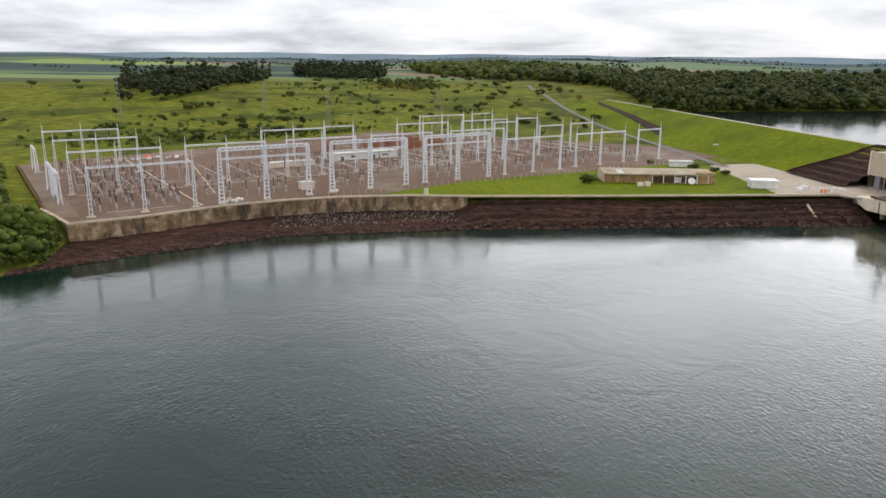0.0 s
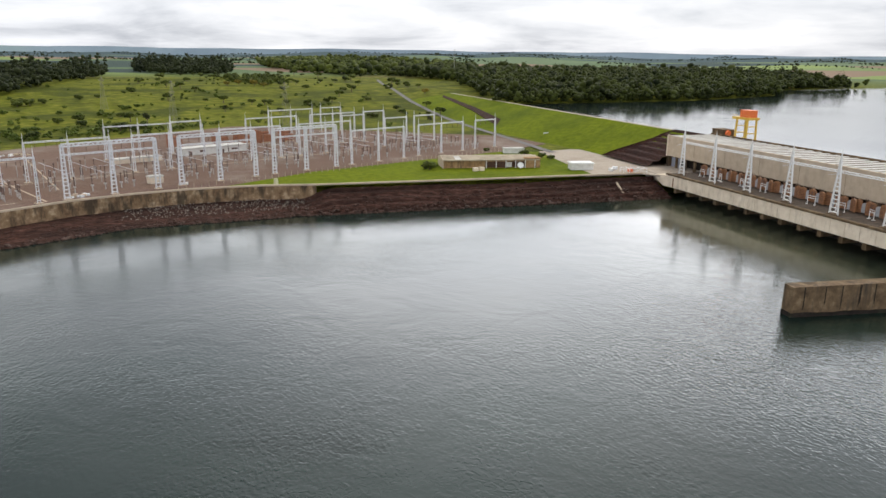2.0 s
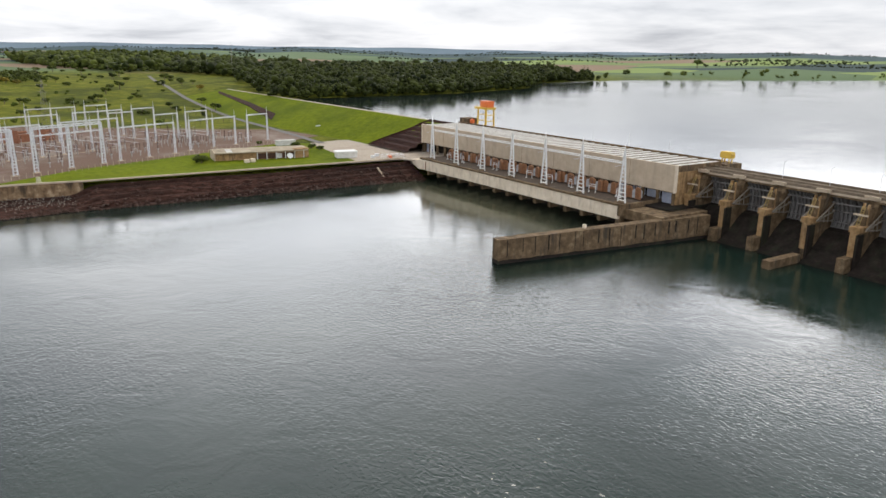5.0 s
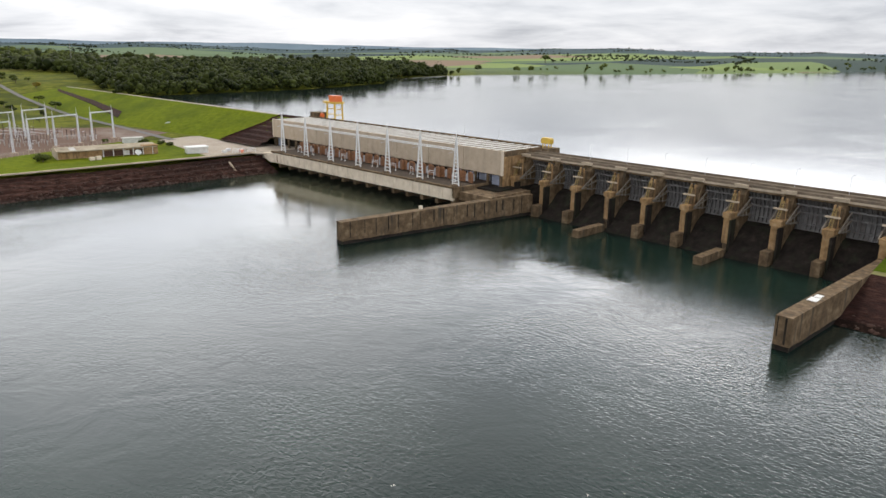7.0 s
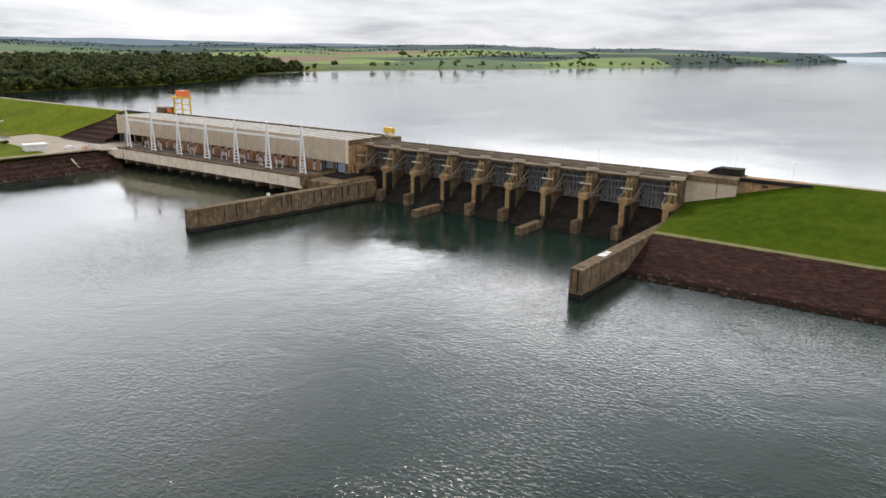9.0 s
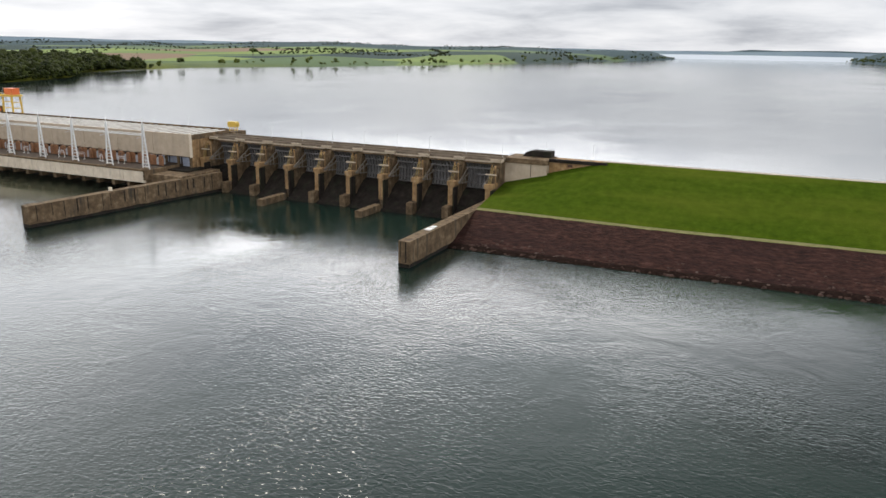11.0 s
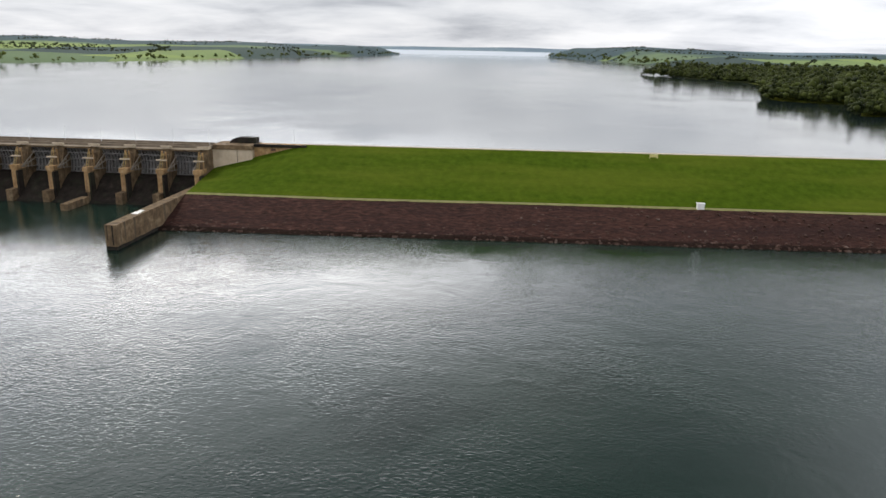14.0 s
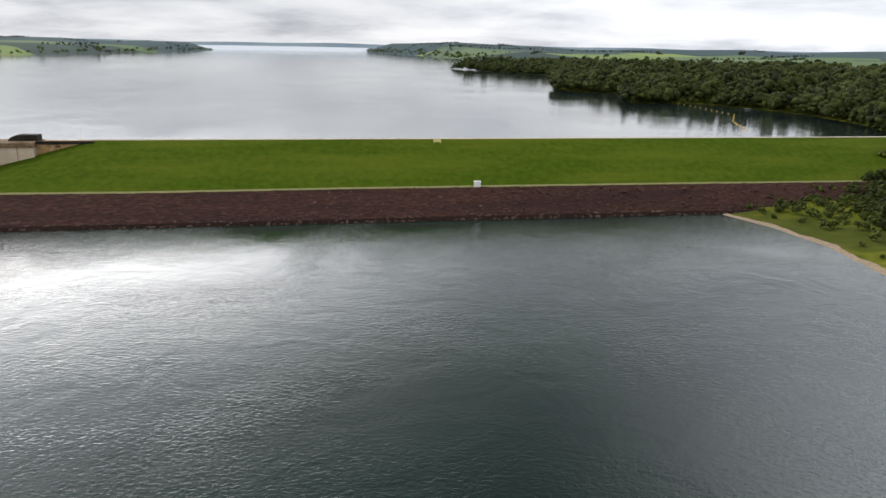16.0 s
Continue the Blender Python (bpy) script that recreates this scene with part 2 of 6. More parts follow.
CONCRETE_PALE = material("pale_concrete_cladding", [(0.3, (0.43, 0.345, 0.25)), (0.7, (0.55, 0.455, 0.345))], 0.25, 0.88, 0.3, 1.5, stain=((0.27, 0.23, 0.18), 0.5, 0.8, 0.5), stain_scale=0.25, stain_stretch=(1, 1, 0.2))
CONCRETE_WHITE = material("pale_girder_concrete", [(0.3, (0.62, 0.525, 0.40)), (0.7, (0.76, 0.665, 0.53))], 0.3, 0.85, 0.3, 1.5, stain=((0.30, 0.23, 0.16), 0.52, 0.75, 0.6), stain_scale=0.4, stain_stretch=(1, 1, 0.25))
ROOF_PALE = material("weathered_roof_slab", [(0.3, (0.42, 0.41, 0.38)), (0.7, (0.66, 0.65, 0.61))], 0.3, 0.8, 0.3, 1.0, stain=((0.36, 0.34, 0.30), 0.5, 0.75, 0.35), stain_scale=0.12)
GRASS = material("mown_dam_grass", [(0.3, (0.036, 0.064, 0.004)), (0.55, (0.056, 0.092, 0.006)), (0.8, (0.078, 0.120, 0.010))], 0.35, 0.95, 0.8, 3.0, stain=((0.105, 0.128, 0.014), 0.42, 0.72, 0.7), stain_scale=0.05, stain_stretch=(0.3, 1.8, 1.8), depth=0.3, spec=0.03)
ROCK = material("red_brown_rockfill", [(0.28, (0.012, 0.006, 0.005)), (0.5, (0.040, 0.017, 0.012)), (0.66, (0.074, 0.032, 0.024)), (0.85, (0.20, 0.125, 0.10))], 0.8, 0.95, 1.0, 2.2, stretch=(0.45, 1.0, 1.6), stain=((0.022, 0.010, 0.009), 0.46, 0.66, 0.7), stain_scale=0.11, stain_stretch=(0.14, 1.0, 1.8), depth=0.5)
SOIL = material("brown_yard_gravel", [(0.3, (0.102, 0.060, 0.041)), (0.55, (0.152, 0.096, 0.070)), (0.8, (0.22, 0.150, 0.115))], 1.2, 0.95, 0.5, 5.0, stain=((0.26, 0.22, 0.185), 0.5, 0.7, 0.7), stain_scale=0.03)
GRAVEL = material("pale_access_gravel", [(0.3, (0.33, 0.28, 0.22)), (0.7, (0.46, 0.40, 0.33))], 1.0, 0.95, 0.4, 4.0, stain=((0.24, 0.19, 0.15), 0.5, 0.75, 0.6), stain_scale=0.06)
ROCK_BANK = material("layered_bank_rock", [(0.28, (0.012, 0.006, 0.005)), (0.5, (0.052, 0.024, 0.017)), (0.66, (0.095, 0.046, 0.034)), (0.85, (0.23, 0.15, 0.115))], 0.7, 0.95, 1.0, 2.2, stretch=(1.0, 0.35, 1.6), stain=((0.018, 0.010, 0.008), 0.44, 0.62, 0.8), stain_scale=0.13, stain_stretch=(0.7, 0.08, 2.6), depth=0.5)
# yellower grass; its extra brightness is partly sunlight put into the colour
LAWN = material("yellowish_sunlit_grass", [(0.3, (0.092, 0.122, 0.006)), (0.55, (0.140, 0.176, 0.009)), (0.8, (0.19, 0.215, 0.014))], 0.3, 0.95, 0.8, 3.0, stain=((0.060, 0.092, 0.009), 0.46, 0.70, 0.75), stain_scale=0.022, depth=0.3, spec=0.03)
ASPHALT = material("grey_old_asphalt", [(0.3, (0.12, 0.115, 0.11)), (0.7, (0.20, 0.19, 0.18))], 1.0, 0.9, 0.3, 5.0)
STEEL = material("pale_galvanised_steel", [(0.3, (0.60, 0.61, 0.63)), (0.7, (0.76, 0.77, 0.79))], 2.0, 0.55, 0.1, metal=0.15, stain=((0.40, 0.38, 0.36), 0.55, 0.75, 0.5), stain_scale=0.6)
def leaf_material(name, dark, light, spread=0.5):
    m = bpy.data.materials.new(name)
    m.use_nodes = True
    nodes, links = m.node_tree.nodes, m.node_tree.links
    bsdf = nodes["Principled BSDF"]
    g = nodes.new("ShaderNodeNewGeometry")
    n = nodes.new("ShaderNodeTexNoise")
    n.inputs["Scale"].default_value, n.inputs["Detail"].default_value = 0.03, 4.0
    links.new(g.outputs["Position"], n.inputs["Vector"])
    add = nodes.new("ShaderNodeMath")
    add.operation = "MULTIPLY_ADD"
    links.new(g.outputs["Random Per Island"], add.inputs[0])
    add.inputs[1].default_value = spread
    sub = nodes.new("ShaderNodeMath")
    sub.operation = "MULTIPLY_ADD"
    links.new(n.outputs["Fac"], sub.inputs[0])
    sub.inputs[1].default_value, sub.inputs[2].default_value = 0.9, -0.25
    links.new(sub.outputs[0], add.inputs[2])
    r = nodes.new("ShaderNodeValToRGB")
    r.color_ramp.elements[0].position, r.color_ramp.elements[0].color = 0.1, (*dark, 1)
    r.color_ramp.elements[1].position, r.color_ramp.elements[1].color = 0.95, (*light, 1)
    links.new(add.outputs[0], r.inputs[0])
    links.new(r.outputs[0], bsdf.inputs["Base Color"])
    bsdf.inputs["Roughness"].default_value = 0.75
    bsdf.inputs["Specular IOR Level"].default_value = 0.1
    return m


LEAF = leaf_material("tree_foliage", (0.010, 0.018, 0.004), (0.125, 0.150, 0.028))
LEAF_WOOD = leaf_material("woodland_foliage", (0.006, 0.011, 0.003), (0.082, 0.100, 0.020), 0.42)
LEAF_LIGHT = leaf_material("light_scrub_foliage", (0.028, 0.045, 0.008), (0.13, 0.165, 0.028))
OLD_YELLOW = material("faded_yellow_steel", [(0.3, (0.26, 0.18, 0.06)), (0.7, (0.40, 0.29, 0.11))], 1.2, 0.65, 0.1)
PYLON = material("dull_weathered_steel", [(0.3, (0.20, 0.19, 0.17)), (0.7, (0.30, 0.29, 0.26))], 1.0, 0.7, 0.0)
BRIDGE = material("worn_bridge_deck", [(0.3, (0.13, 0.10, 0.072)), (0.7, (0.25, 0.20, 0.148))], 0.4, 0.9, 0.4, stain=((0.06, 0.05, 0.04), 0.5, 0.7, 0.6), stain_scale=0.2)
LEAF_PINE = leaf_material("dark_grove_foliage", (0.012, 0.018, 0.008), (0.05, 0.06, 0.022))
LEAF_YELLOW = leaf_material("yellow_flowering_foliage", (0.07, 0.07, 0.012), (0.30, 0.21, 0.03))
BARK = material("grey_brown_bark", [(0.3, (0.08, 0.06, 0.045)), (0.7, (0.16, 0.13, 0.10))], 3.0, 0.9, 0.5)
RIVER = water_material("river_water", (0.006, 0.016, 0.013), (0.013, 0.028, 0.021), 0.10, 0.09, 0.03, True)
LAKE = water_material("reservoir_water", (0.010, 0.018, 0.018), (0.016, 0.026, 0.025), 0.03, 0.02, 0.07)


# ---- mesh helpers ----
class Shape:
    """Vertices and faces of one mesh."""

    def __init__(self):
        self.v, self.f = [], []

    def box(self, x0, x1, y0, y1, z0, z1):
        b = len(self.v)
        self.v += [(x, y, z) for z in (z0, z1) for x, y in ((x0, y0), (x1, y0), (x1, y1), (x0, y1))]
        self.f += [tuple(b + i for i in q) for q in ((3, 2, 1, 0), (4, 5, 6, 7), (0, 1, 5, 4), (1, 2, 6, 5), (2, 3, 7, 6), (3, 0, 4, 7))]
        return self

    def extrude(self, profile, to3, lo, hi):
        """A closed profile of (a, b), swept from lo to hi; to3(a, b, c) gives the place."""
        b, n = len(self.v), len(profile)
        self.v += [to3(p, q, lo) for p, q in profile] + [to3(p, q, hi) for p, q in profile]
        self.f += [tuple(range(b + n - 1, b - 1, -1)), tuple(range(b + n, b + 2 * n))]
        self.f += [(b + i, b + (i + 1) % n, b + n + (i + 1) % n, b + n + i) for i in range(n)]
        return self

    def beam(self, p, q, w, d=None, w2=None):
        """A square bar from p to q, w thick (w2 at its end)."""
        p, q = Vector(p), Vector(q)
        z = (q - p).normalized()
        x = z.orthogonal().normalized() if abs(z.z) < 0.999 else Vector((1, 0, 0))
        if abs(z.z) < 0.999:
            x = Vector((0, 0, 1)).cross(z).normalized()
        y = z.cross(x)
        b = len(self.v)
        d = d or w
        for c, s in ((p, 1.0), (q, (w2 or w) / w)):
            for i, j in ((-1, -1), (1, -1), (1, 1), (-1, 1)):
                self.v.append(tuple(c + x * (i * w * s / 2) + y * (j * d * s / 2)))
        self.f += [tuple(b + i for i in k) for k in ((3, 2, 1, 0), (4, 5, 6, 7), (0, 1, 5, 4), (1, 2, 6, 5), (2, 3, 7, 6), (3, 0, 4, 7))]
        return self

    def tube(self, p, q, r, r2=None, n=10):
        p, q = Vector(p), Vector(q)
        z = (q - p).normalized()
        x = z.orthogonal().normalized()
        y = z.cross(x)
        b = len(self.v)
        for c, s in ((p, r), (q, r if r2 is None else r2)):
            self.v += [tuple(c + (x * math.cos(6.2832 * i / n) + y * math.sin(6.2832 * i / n)) * s) for i in range(n)]
        self.f += [(b + i, b + (i + 1) % n, b + n + (i + 1) % n, b + n + i) for i in range(n)]
        self.f += [tuple(range(b + n - 1, b - 1, -1)), tuple(range(b + n, b + 2 * n))]
        return self

    def lathe(self, profile, n=8):
        """A turned body round z through (radius, height) pairs."""
        b = len(self.v)
        for r, z in profile:
            self.v += [(r * math.cos(6.2832 * i / n), r * math.sin(6.2832 * i / n), z) for i in range(n)]
        for k in range(len(profile) - 1):
            self.f += [(b + k * n + i, b + k * n + (i + 1) % n, b + k * n + n + (i + 1) % n, b + k * n + n + i) for i in range(n)]
        m = b + (len(profile) - 1) * n
        self.f += [tuple(range(b + n - 1, b - 1, -1)), tuple(range(m, m + n))]
        return self

    def mesh(self, name, mat):
        me = bpy.data.meshes.new(name)
        me.from_pydata(self.v, [], self.f)
        me.materials.append(mat)
        me.update()
        return me


def link(name, me, parent=None, label="", at=None):
    ob = new(name, me)
    if parent is not None:
        ob.parent = parent
    if at is not None:
        ob.matrix_basis = at
    if label:
        ob["label"] = label
    return ob


def part(name, shape, mat, parent=None, label="", at=None):
    return link(name, shape.mesh(name, mat), parent, label, at)


def thing(name, label, category, at=None, group="", kind=""):
    ob = new(name)
    ob.empty_display_size = 0.1
    if at is not None:
        ob.matrix_basis = at
    return tagged(ob, label, category, group, kind)


def ribbed(r, step, count, z0=0.0):
    return [q for k in range(count) for q in ((r * 0.55, z0 + step * k), (r, z0 + step * (k + 0.35)), (r * 0.6, z0 + step * (k + 0.7)))] + [(r * 0.5, z0 + step * count)]


def lerp_list(x, xs, ys):
    return float(np.interp(x, xs, ys))


# ---- the plan: levels and lines ----
TERRACE, DECK, CREST, LAKE_Z = 9.5, 11.5, 25.0, 22.0
WALL_Y = [-333, -312, -286, -265, -243, -214, -188, -123, -23]
WALL_X = [-131, -142, -161.5, -171, -177, -179, -175.5, -172.6, -169.5]
EDGE_Y = [-1600, -700, -420, -343, -333, -308, -263, -198, -141, -82, -20]
EDGE_X = [40, -40, -88, -102, -109.5, -124.5, -149.5, -155.5, -154, -153, -151]
SHORE = [(-640, 24), (-505, 30), (-527, 248), (-600, 421), (-735, 544), (-776, 727), (-802, 872), (-605, 1377), (-482, 2191), (-276, 3697), (-440, 4900), (-460, 5000), (-460, 5100), (600, 5100), (620, 5000), (800, 4700), (519, 4300), (620, 3600), (760, 2600), (820, 1900), (760, 1500), (620, 1250), (552, 1204), (669, 882), (640, 760), (600, 620), (547, 481), (575, 450), (613, 441), (600, 390), (556, 300), (610, 300), (640, 250), (650, 180), (640, 110), (622, 70), (600, 24)]
RIGHT_Y = [-1600, -600, -200, -115, -88, -59, -30, 20]
RIGHT_X = [380, 430, 455, 469, 473, 470, 461, 459]


def ramp01(x, a, b):
    t = np.clip((x - a) / (b - a), 0, 1)
    return t * t * (3 - 2 * t)


def poly_distance(px, py, poly):
    """Signed distance to a closed outline, positive inside."""
    best = np.full(px.shape, 1e9)
    inside = np.zeros(px.shape, bool)
    for (ax, ay), (bx, by) in zip(poly, poly[1:] + poly[:1]):
        ex, ey = bx - ax, by - ay
        t = np.clip(((px - ax) * ex + (py - ay) * ey) / (ex * ex + ey * ey), 0, 1)
        best = np.minimum(best, np.hypot(px - ax - t * ex, py - ay - t * ey))
        cross = (ay > py) != (by > py)
        inside ^= cross & (px < (bx - ax) * (py - ay) / ((by - ay) if by != ay else 1e-9) + ax)
    return np.where(inside, best, -best)


def undulation(x, y):
    return (np.sin(x / 310 + 1.3) * np.cos(y / 270 + 0.4) * 2.2 + np.sin(x / 117 + y / 151) * 0.9 + 3.1) * ramp01(np.hypot(x + 200, y + 150), 260, 700)


def ground_height(x, y):
    far = np.hypot(x - 200, y + 280)
    ang = np.arctan2(y + 280, x - 200)
    ridge = 14 * np.sin(ang * 9 + 1) + 9 * np.sin(ang * 23 + 2) + 5 * np.sin(ang * 51)
    hills = ramp01(far, 1500, 4700) * (44 + 0.6 * ridge) + undulation(x, y)
    left = 9.3 + 15.5 * ramp01(-x, 430, 900) + hills
    # downstream left bank
    xt = np.interp(y, WALL_Y, WALL_X)
    xw = np.interp(y, EDGE_Y, EDGE_X)
    built = np.clip((xt - x - 1.0) / 4.0, 0, 1) * 13.3 - 4.0
    wild = np.clip((xw - x) * 0.28, -4, 13.3)
    bank = np.where(y > -334, built, wild)
    low_left = np.minimum(left, np.where(xt - x < 300, np.where(y > -334, np.where(bank >= 9.29, 1e6, bank), np.where(bank >= 9.3, 1e6, bank)), 1e6))
    # downstream right bank
    xr = np.interp(y, RIGHT_Y, RIGHT_X)
    right = np.minimum(np.clip((x - xr) * 0.07, -4, 3.0) + 10 * ramp01(x, xr + 40, xr + 220), 22) + hills * ramp01(x, xr + 60, xr + 300) + 10 * ramp01(x, 700, 1300)
    down = np.where(x < 150, np.where(x < xw + 3, low_left, -4.0), np.where(x > xr - 60, right, -4.0))
    # upstream
    d = poly_distance(x, y, SHORE)
    shore = LAKE_Z + np.clip(-d * 0.06, -6, 3.5) + hills * ramp01(-d, 0, 160)
    west = ramp01(x, -640, -560)
    upland = np.where(d > -250, np.where(x < -500, np.minimum(shore, left + 12), shore), np.where(x < 0, np.maximum(left, 24 + hills), shore))
    mix = ramp01(y, -20, 26)
    land = np.where(x < -560, left * (1 - mix) + upland * mix, np.where(y > 26, upland, down))
    land = np.where((x > 500) & (y > -20), right * (1 - ramp01(y, -20, 40)) + upland * ramp01(y, -20, 40), land)
    return land


def spaced(lo, hi, core_lo, core_hi, step, grow=1.16, most=170):
    out = list(np.arange(core_lo, core_hi + 0.1, step))
    s, v = step, core_hi
    while v < hi:
        s = min(s * grow, most)
        v += s
        out.append(v)
    s, v = step, core_lo
    while v > lo:
        s = min(s * grow, most)
        v -= s
        out.insert(0, v)
    return np.array(out)


def sheet(name, xs, ys, zf, mat):
    gx, gy = np.meshgrid(xs, ys)
    gz = zf(gx, gy)
    me = bpy.data.meshes.new(name)
    nx, ny = len(xs), len(ys)
    idx = np.arange(nx * ny).reshape(ny, nx)
    faces = np.stack([idx[:-1, :-1], idx[:-1, 1:], idx[1:, 1:], idx[1:, :-1]], -1).reshape(-1, 4)
    me.from_pydata(np.stack([gx, gy, gz], -1).reshape(-1, 3).tolist(), [], faces.tolist())
    me.materials.append(mat)
    for p in me.polygons:
        p.use_smooth = True
    return link(name, me)


def polygon_slab(name, outline, z, thick, mat, label, category):
    s = Shape()
    s.extrude(outline, lambda a, b, c: (a, b, c), z - thick, z)
    return tagged(part(name, s, mat), label, category, kind="structure")


FIELD = material("rough_pasture", [(0.28, (0.055, 0.062, 0.008)), (0.5, (0.116, 0.132, 0.014)), (0.72, (0.215, 0.205, 0.033))], 0.10, 0.95, 0.6, 1.5, stain=((0.045, 0.058, 0.012), 0.47, 0.60, 0.8), stain_scale=0.018, depth=0.4, spec=0.03)


def add_far_fields(m):
    """Beyond a kilometre the pasture turns into a patchwork of crops, woods and bare earth, in tones muted by painted
    haze.
    """
    nodes, links = m.node_tree.nodes, m.node_tree.links
    bsdf = nodes["Principled BSDF"]
    near = bsdf.inputs["Base Color"].links[0].from_socket
    g = nodes.new("ShaderNodeNewGeometry")
    off = nodes.new("ShaderNodeVectorMath")
    off.operation = "SUBTRACT"
    links.new(g.outputs["Position"], off.inputs[0])
    off.inputs[1].default_value = (0, -150, 0)
    ln = nodes.new("ShaderNodeVectorMath")
    ln.operation = "LENGTH"
    links.new(off.outputs[0], ln.inputs[0])
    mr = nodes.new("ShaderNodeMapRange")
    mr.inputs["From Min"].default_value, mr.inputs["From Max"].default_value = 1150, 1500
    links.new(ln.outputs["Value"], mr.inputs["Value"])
    mp = nodes.new("ShaderNodeMapping")
    mp.inputs["Scale"].default_value, mp.inputs["Rotation"].default_value = (0.0038, 0.0021, 0.0), (0, 0, 0.6)
    links.new(g.outputs["Position"], mp.inputs[0])
    v = nodes.new("ShaderNodeTexVoronoi")
    v.inputs["Scale"].default_value = 1.0
    links.new(mp.outputs[0], v.inputs["Vector"])
    sp = nodes.new("ShaderNodeSeparateColor")
    links.new(v.outputs["Color"], sp.inputs[0])
    r = nodes.new("ShaderNodeValToRGB")
    r.color_ramp.interpolation = "CONSTANT"
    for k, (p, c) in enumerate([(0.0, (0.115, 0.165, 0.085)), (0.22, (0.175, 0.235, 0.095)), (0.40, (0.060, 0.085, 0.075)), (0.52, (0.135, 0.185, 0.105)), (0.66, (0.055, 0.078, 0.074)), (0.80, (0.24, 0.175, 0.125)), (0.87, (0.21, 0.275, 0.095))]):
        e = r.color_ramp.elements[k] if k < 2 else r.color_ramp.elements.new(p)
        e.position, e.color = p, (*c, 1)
    links.new(sp.outputs[0], r.inputs[0])
    mx = nodes.new("ShaderNodeMix")
    mx.data_type = "RGBA"
    links.new(mr.outputs[0], mx.inputs[0])
    links.new(near, mx.inputs[6])
    # farthest land: mostly woodland, its blue is haze put into the colour
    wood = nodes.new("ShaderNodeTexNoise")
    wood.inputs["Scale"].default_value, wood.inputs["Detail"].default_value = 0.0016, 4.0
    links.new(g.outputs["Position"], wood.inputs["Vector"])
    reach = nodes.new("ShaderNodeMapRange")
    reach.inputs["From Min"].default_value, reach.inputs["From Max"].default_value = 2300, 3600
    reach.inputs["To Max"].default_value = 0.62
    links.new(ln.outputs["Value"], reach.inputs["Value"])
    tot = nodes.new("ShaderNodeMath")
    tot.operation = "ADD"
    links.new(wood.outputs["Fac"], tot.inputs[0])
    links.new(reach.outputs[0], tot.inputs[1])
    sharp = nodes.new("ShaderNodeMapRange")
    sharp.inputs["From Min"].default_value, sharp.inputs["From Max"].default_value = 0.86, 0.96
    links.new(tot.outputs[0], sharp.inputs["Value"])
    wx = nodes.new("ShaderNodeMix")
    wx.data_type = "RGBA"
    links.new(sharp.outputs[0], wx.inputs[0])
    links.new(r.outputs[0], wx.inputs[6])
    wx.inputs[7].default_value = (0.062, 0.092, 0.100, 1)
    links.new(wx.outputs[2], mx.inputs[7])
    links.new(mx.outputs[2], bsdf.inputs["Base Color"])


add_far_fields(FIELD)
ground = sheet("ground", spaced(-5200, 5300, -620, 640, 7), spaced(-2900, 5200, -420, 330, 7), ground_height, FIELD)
tagged(ground, "rolling green pasture and farmland round the dam", "ground", kind="structure")
river = tagged(part("river", Shape().box(-165, 720, -1500, 24, -6.0, 0.0), RIVER), "dark green rippled river below the dam", "water", kind="structure")
reservoir = tagged(part("reservoir", Shape().box(-1300, 1000, 25, 5150, 12.0, LAKE_Z), LAKE), "calm pale grey reservoir reflecting the clouds", "water", kind="structure")


# ridge that closes the distance; its blue is haze put into the colour
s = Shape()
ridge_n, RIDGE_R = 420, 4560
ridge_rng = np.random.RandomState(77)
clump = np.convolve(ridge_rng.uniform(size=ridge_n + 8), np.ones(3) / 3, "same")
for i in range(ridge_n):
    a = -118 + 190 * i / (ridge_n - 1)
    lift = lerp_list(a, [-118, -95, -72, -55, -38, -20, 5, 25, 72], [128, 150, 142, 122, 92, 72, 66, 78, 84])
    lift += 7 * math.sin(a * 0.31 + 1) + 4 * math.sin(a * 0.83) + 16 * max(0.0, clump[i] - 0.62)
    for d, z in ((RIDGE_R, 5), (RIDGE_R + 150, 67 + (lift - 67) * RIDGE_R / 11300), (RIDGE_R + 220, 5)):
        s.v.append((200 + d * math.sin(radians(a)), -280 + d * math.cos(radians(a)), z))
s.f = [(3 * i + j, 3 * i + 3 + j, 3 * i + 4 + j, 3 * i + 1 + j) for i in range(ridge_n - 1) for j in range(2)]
tagged(part("backdrop", s, material("haze_blue_ridge", [(0.35, (0.17, 0.225, 0.275)), (0.65, (0.24, 0.305, 0.35))], 0.0022, 1.0, 0.0, stain=((0.25, 0.33, 0.30), 0.52, 0.66, 0.6), stain_scale=0.0009, spec=0.0)), "distant wooded ridge on the horizon, blue-grey from painted haze", "hills", kind="structure")

# the last pale reach of the reservoir, at the foot of the ridge, as an upright strip
s = Shape()
for i in range(41):
    a = -10.5 + 15.0 * i / 40
    for z in (LAKE_Z - 1, 47.5 - 0.035 * (a + 3.0) ** 2):
        s.v.append((200 + (RIDGE_R - 12) * math.sin(radians(a)), -280 + (RIDGE_R - 12) * math.cos(radians(a)), z))
s.f = [(2 * i, 2 * i + 2, 2 * i + 3, 2 * i + 1) for i in range(40)]
reach = bpy.data.materials.new("glowing_far_water")
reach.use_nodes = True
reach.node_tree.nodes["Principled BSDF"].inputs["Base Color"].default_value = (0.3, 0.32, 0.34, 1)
# emission stands in for sky reflected by the far water
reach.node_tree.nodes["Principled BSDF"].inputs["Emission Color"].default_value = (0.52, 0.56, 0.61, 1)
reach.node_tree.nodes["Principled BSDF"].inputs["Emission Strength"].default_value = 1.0
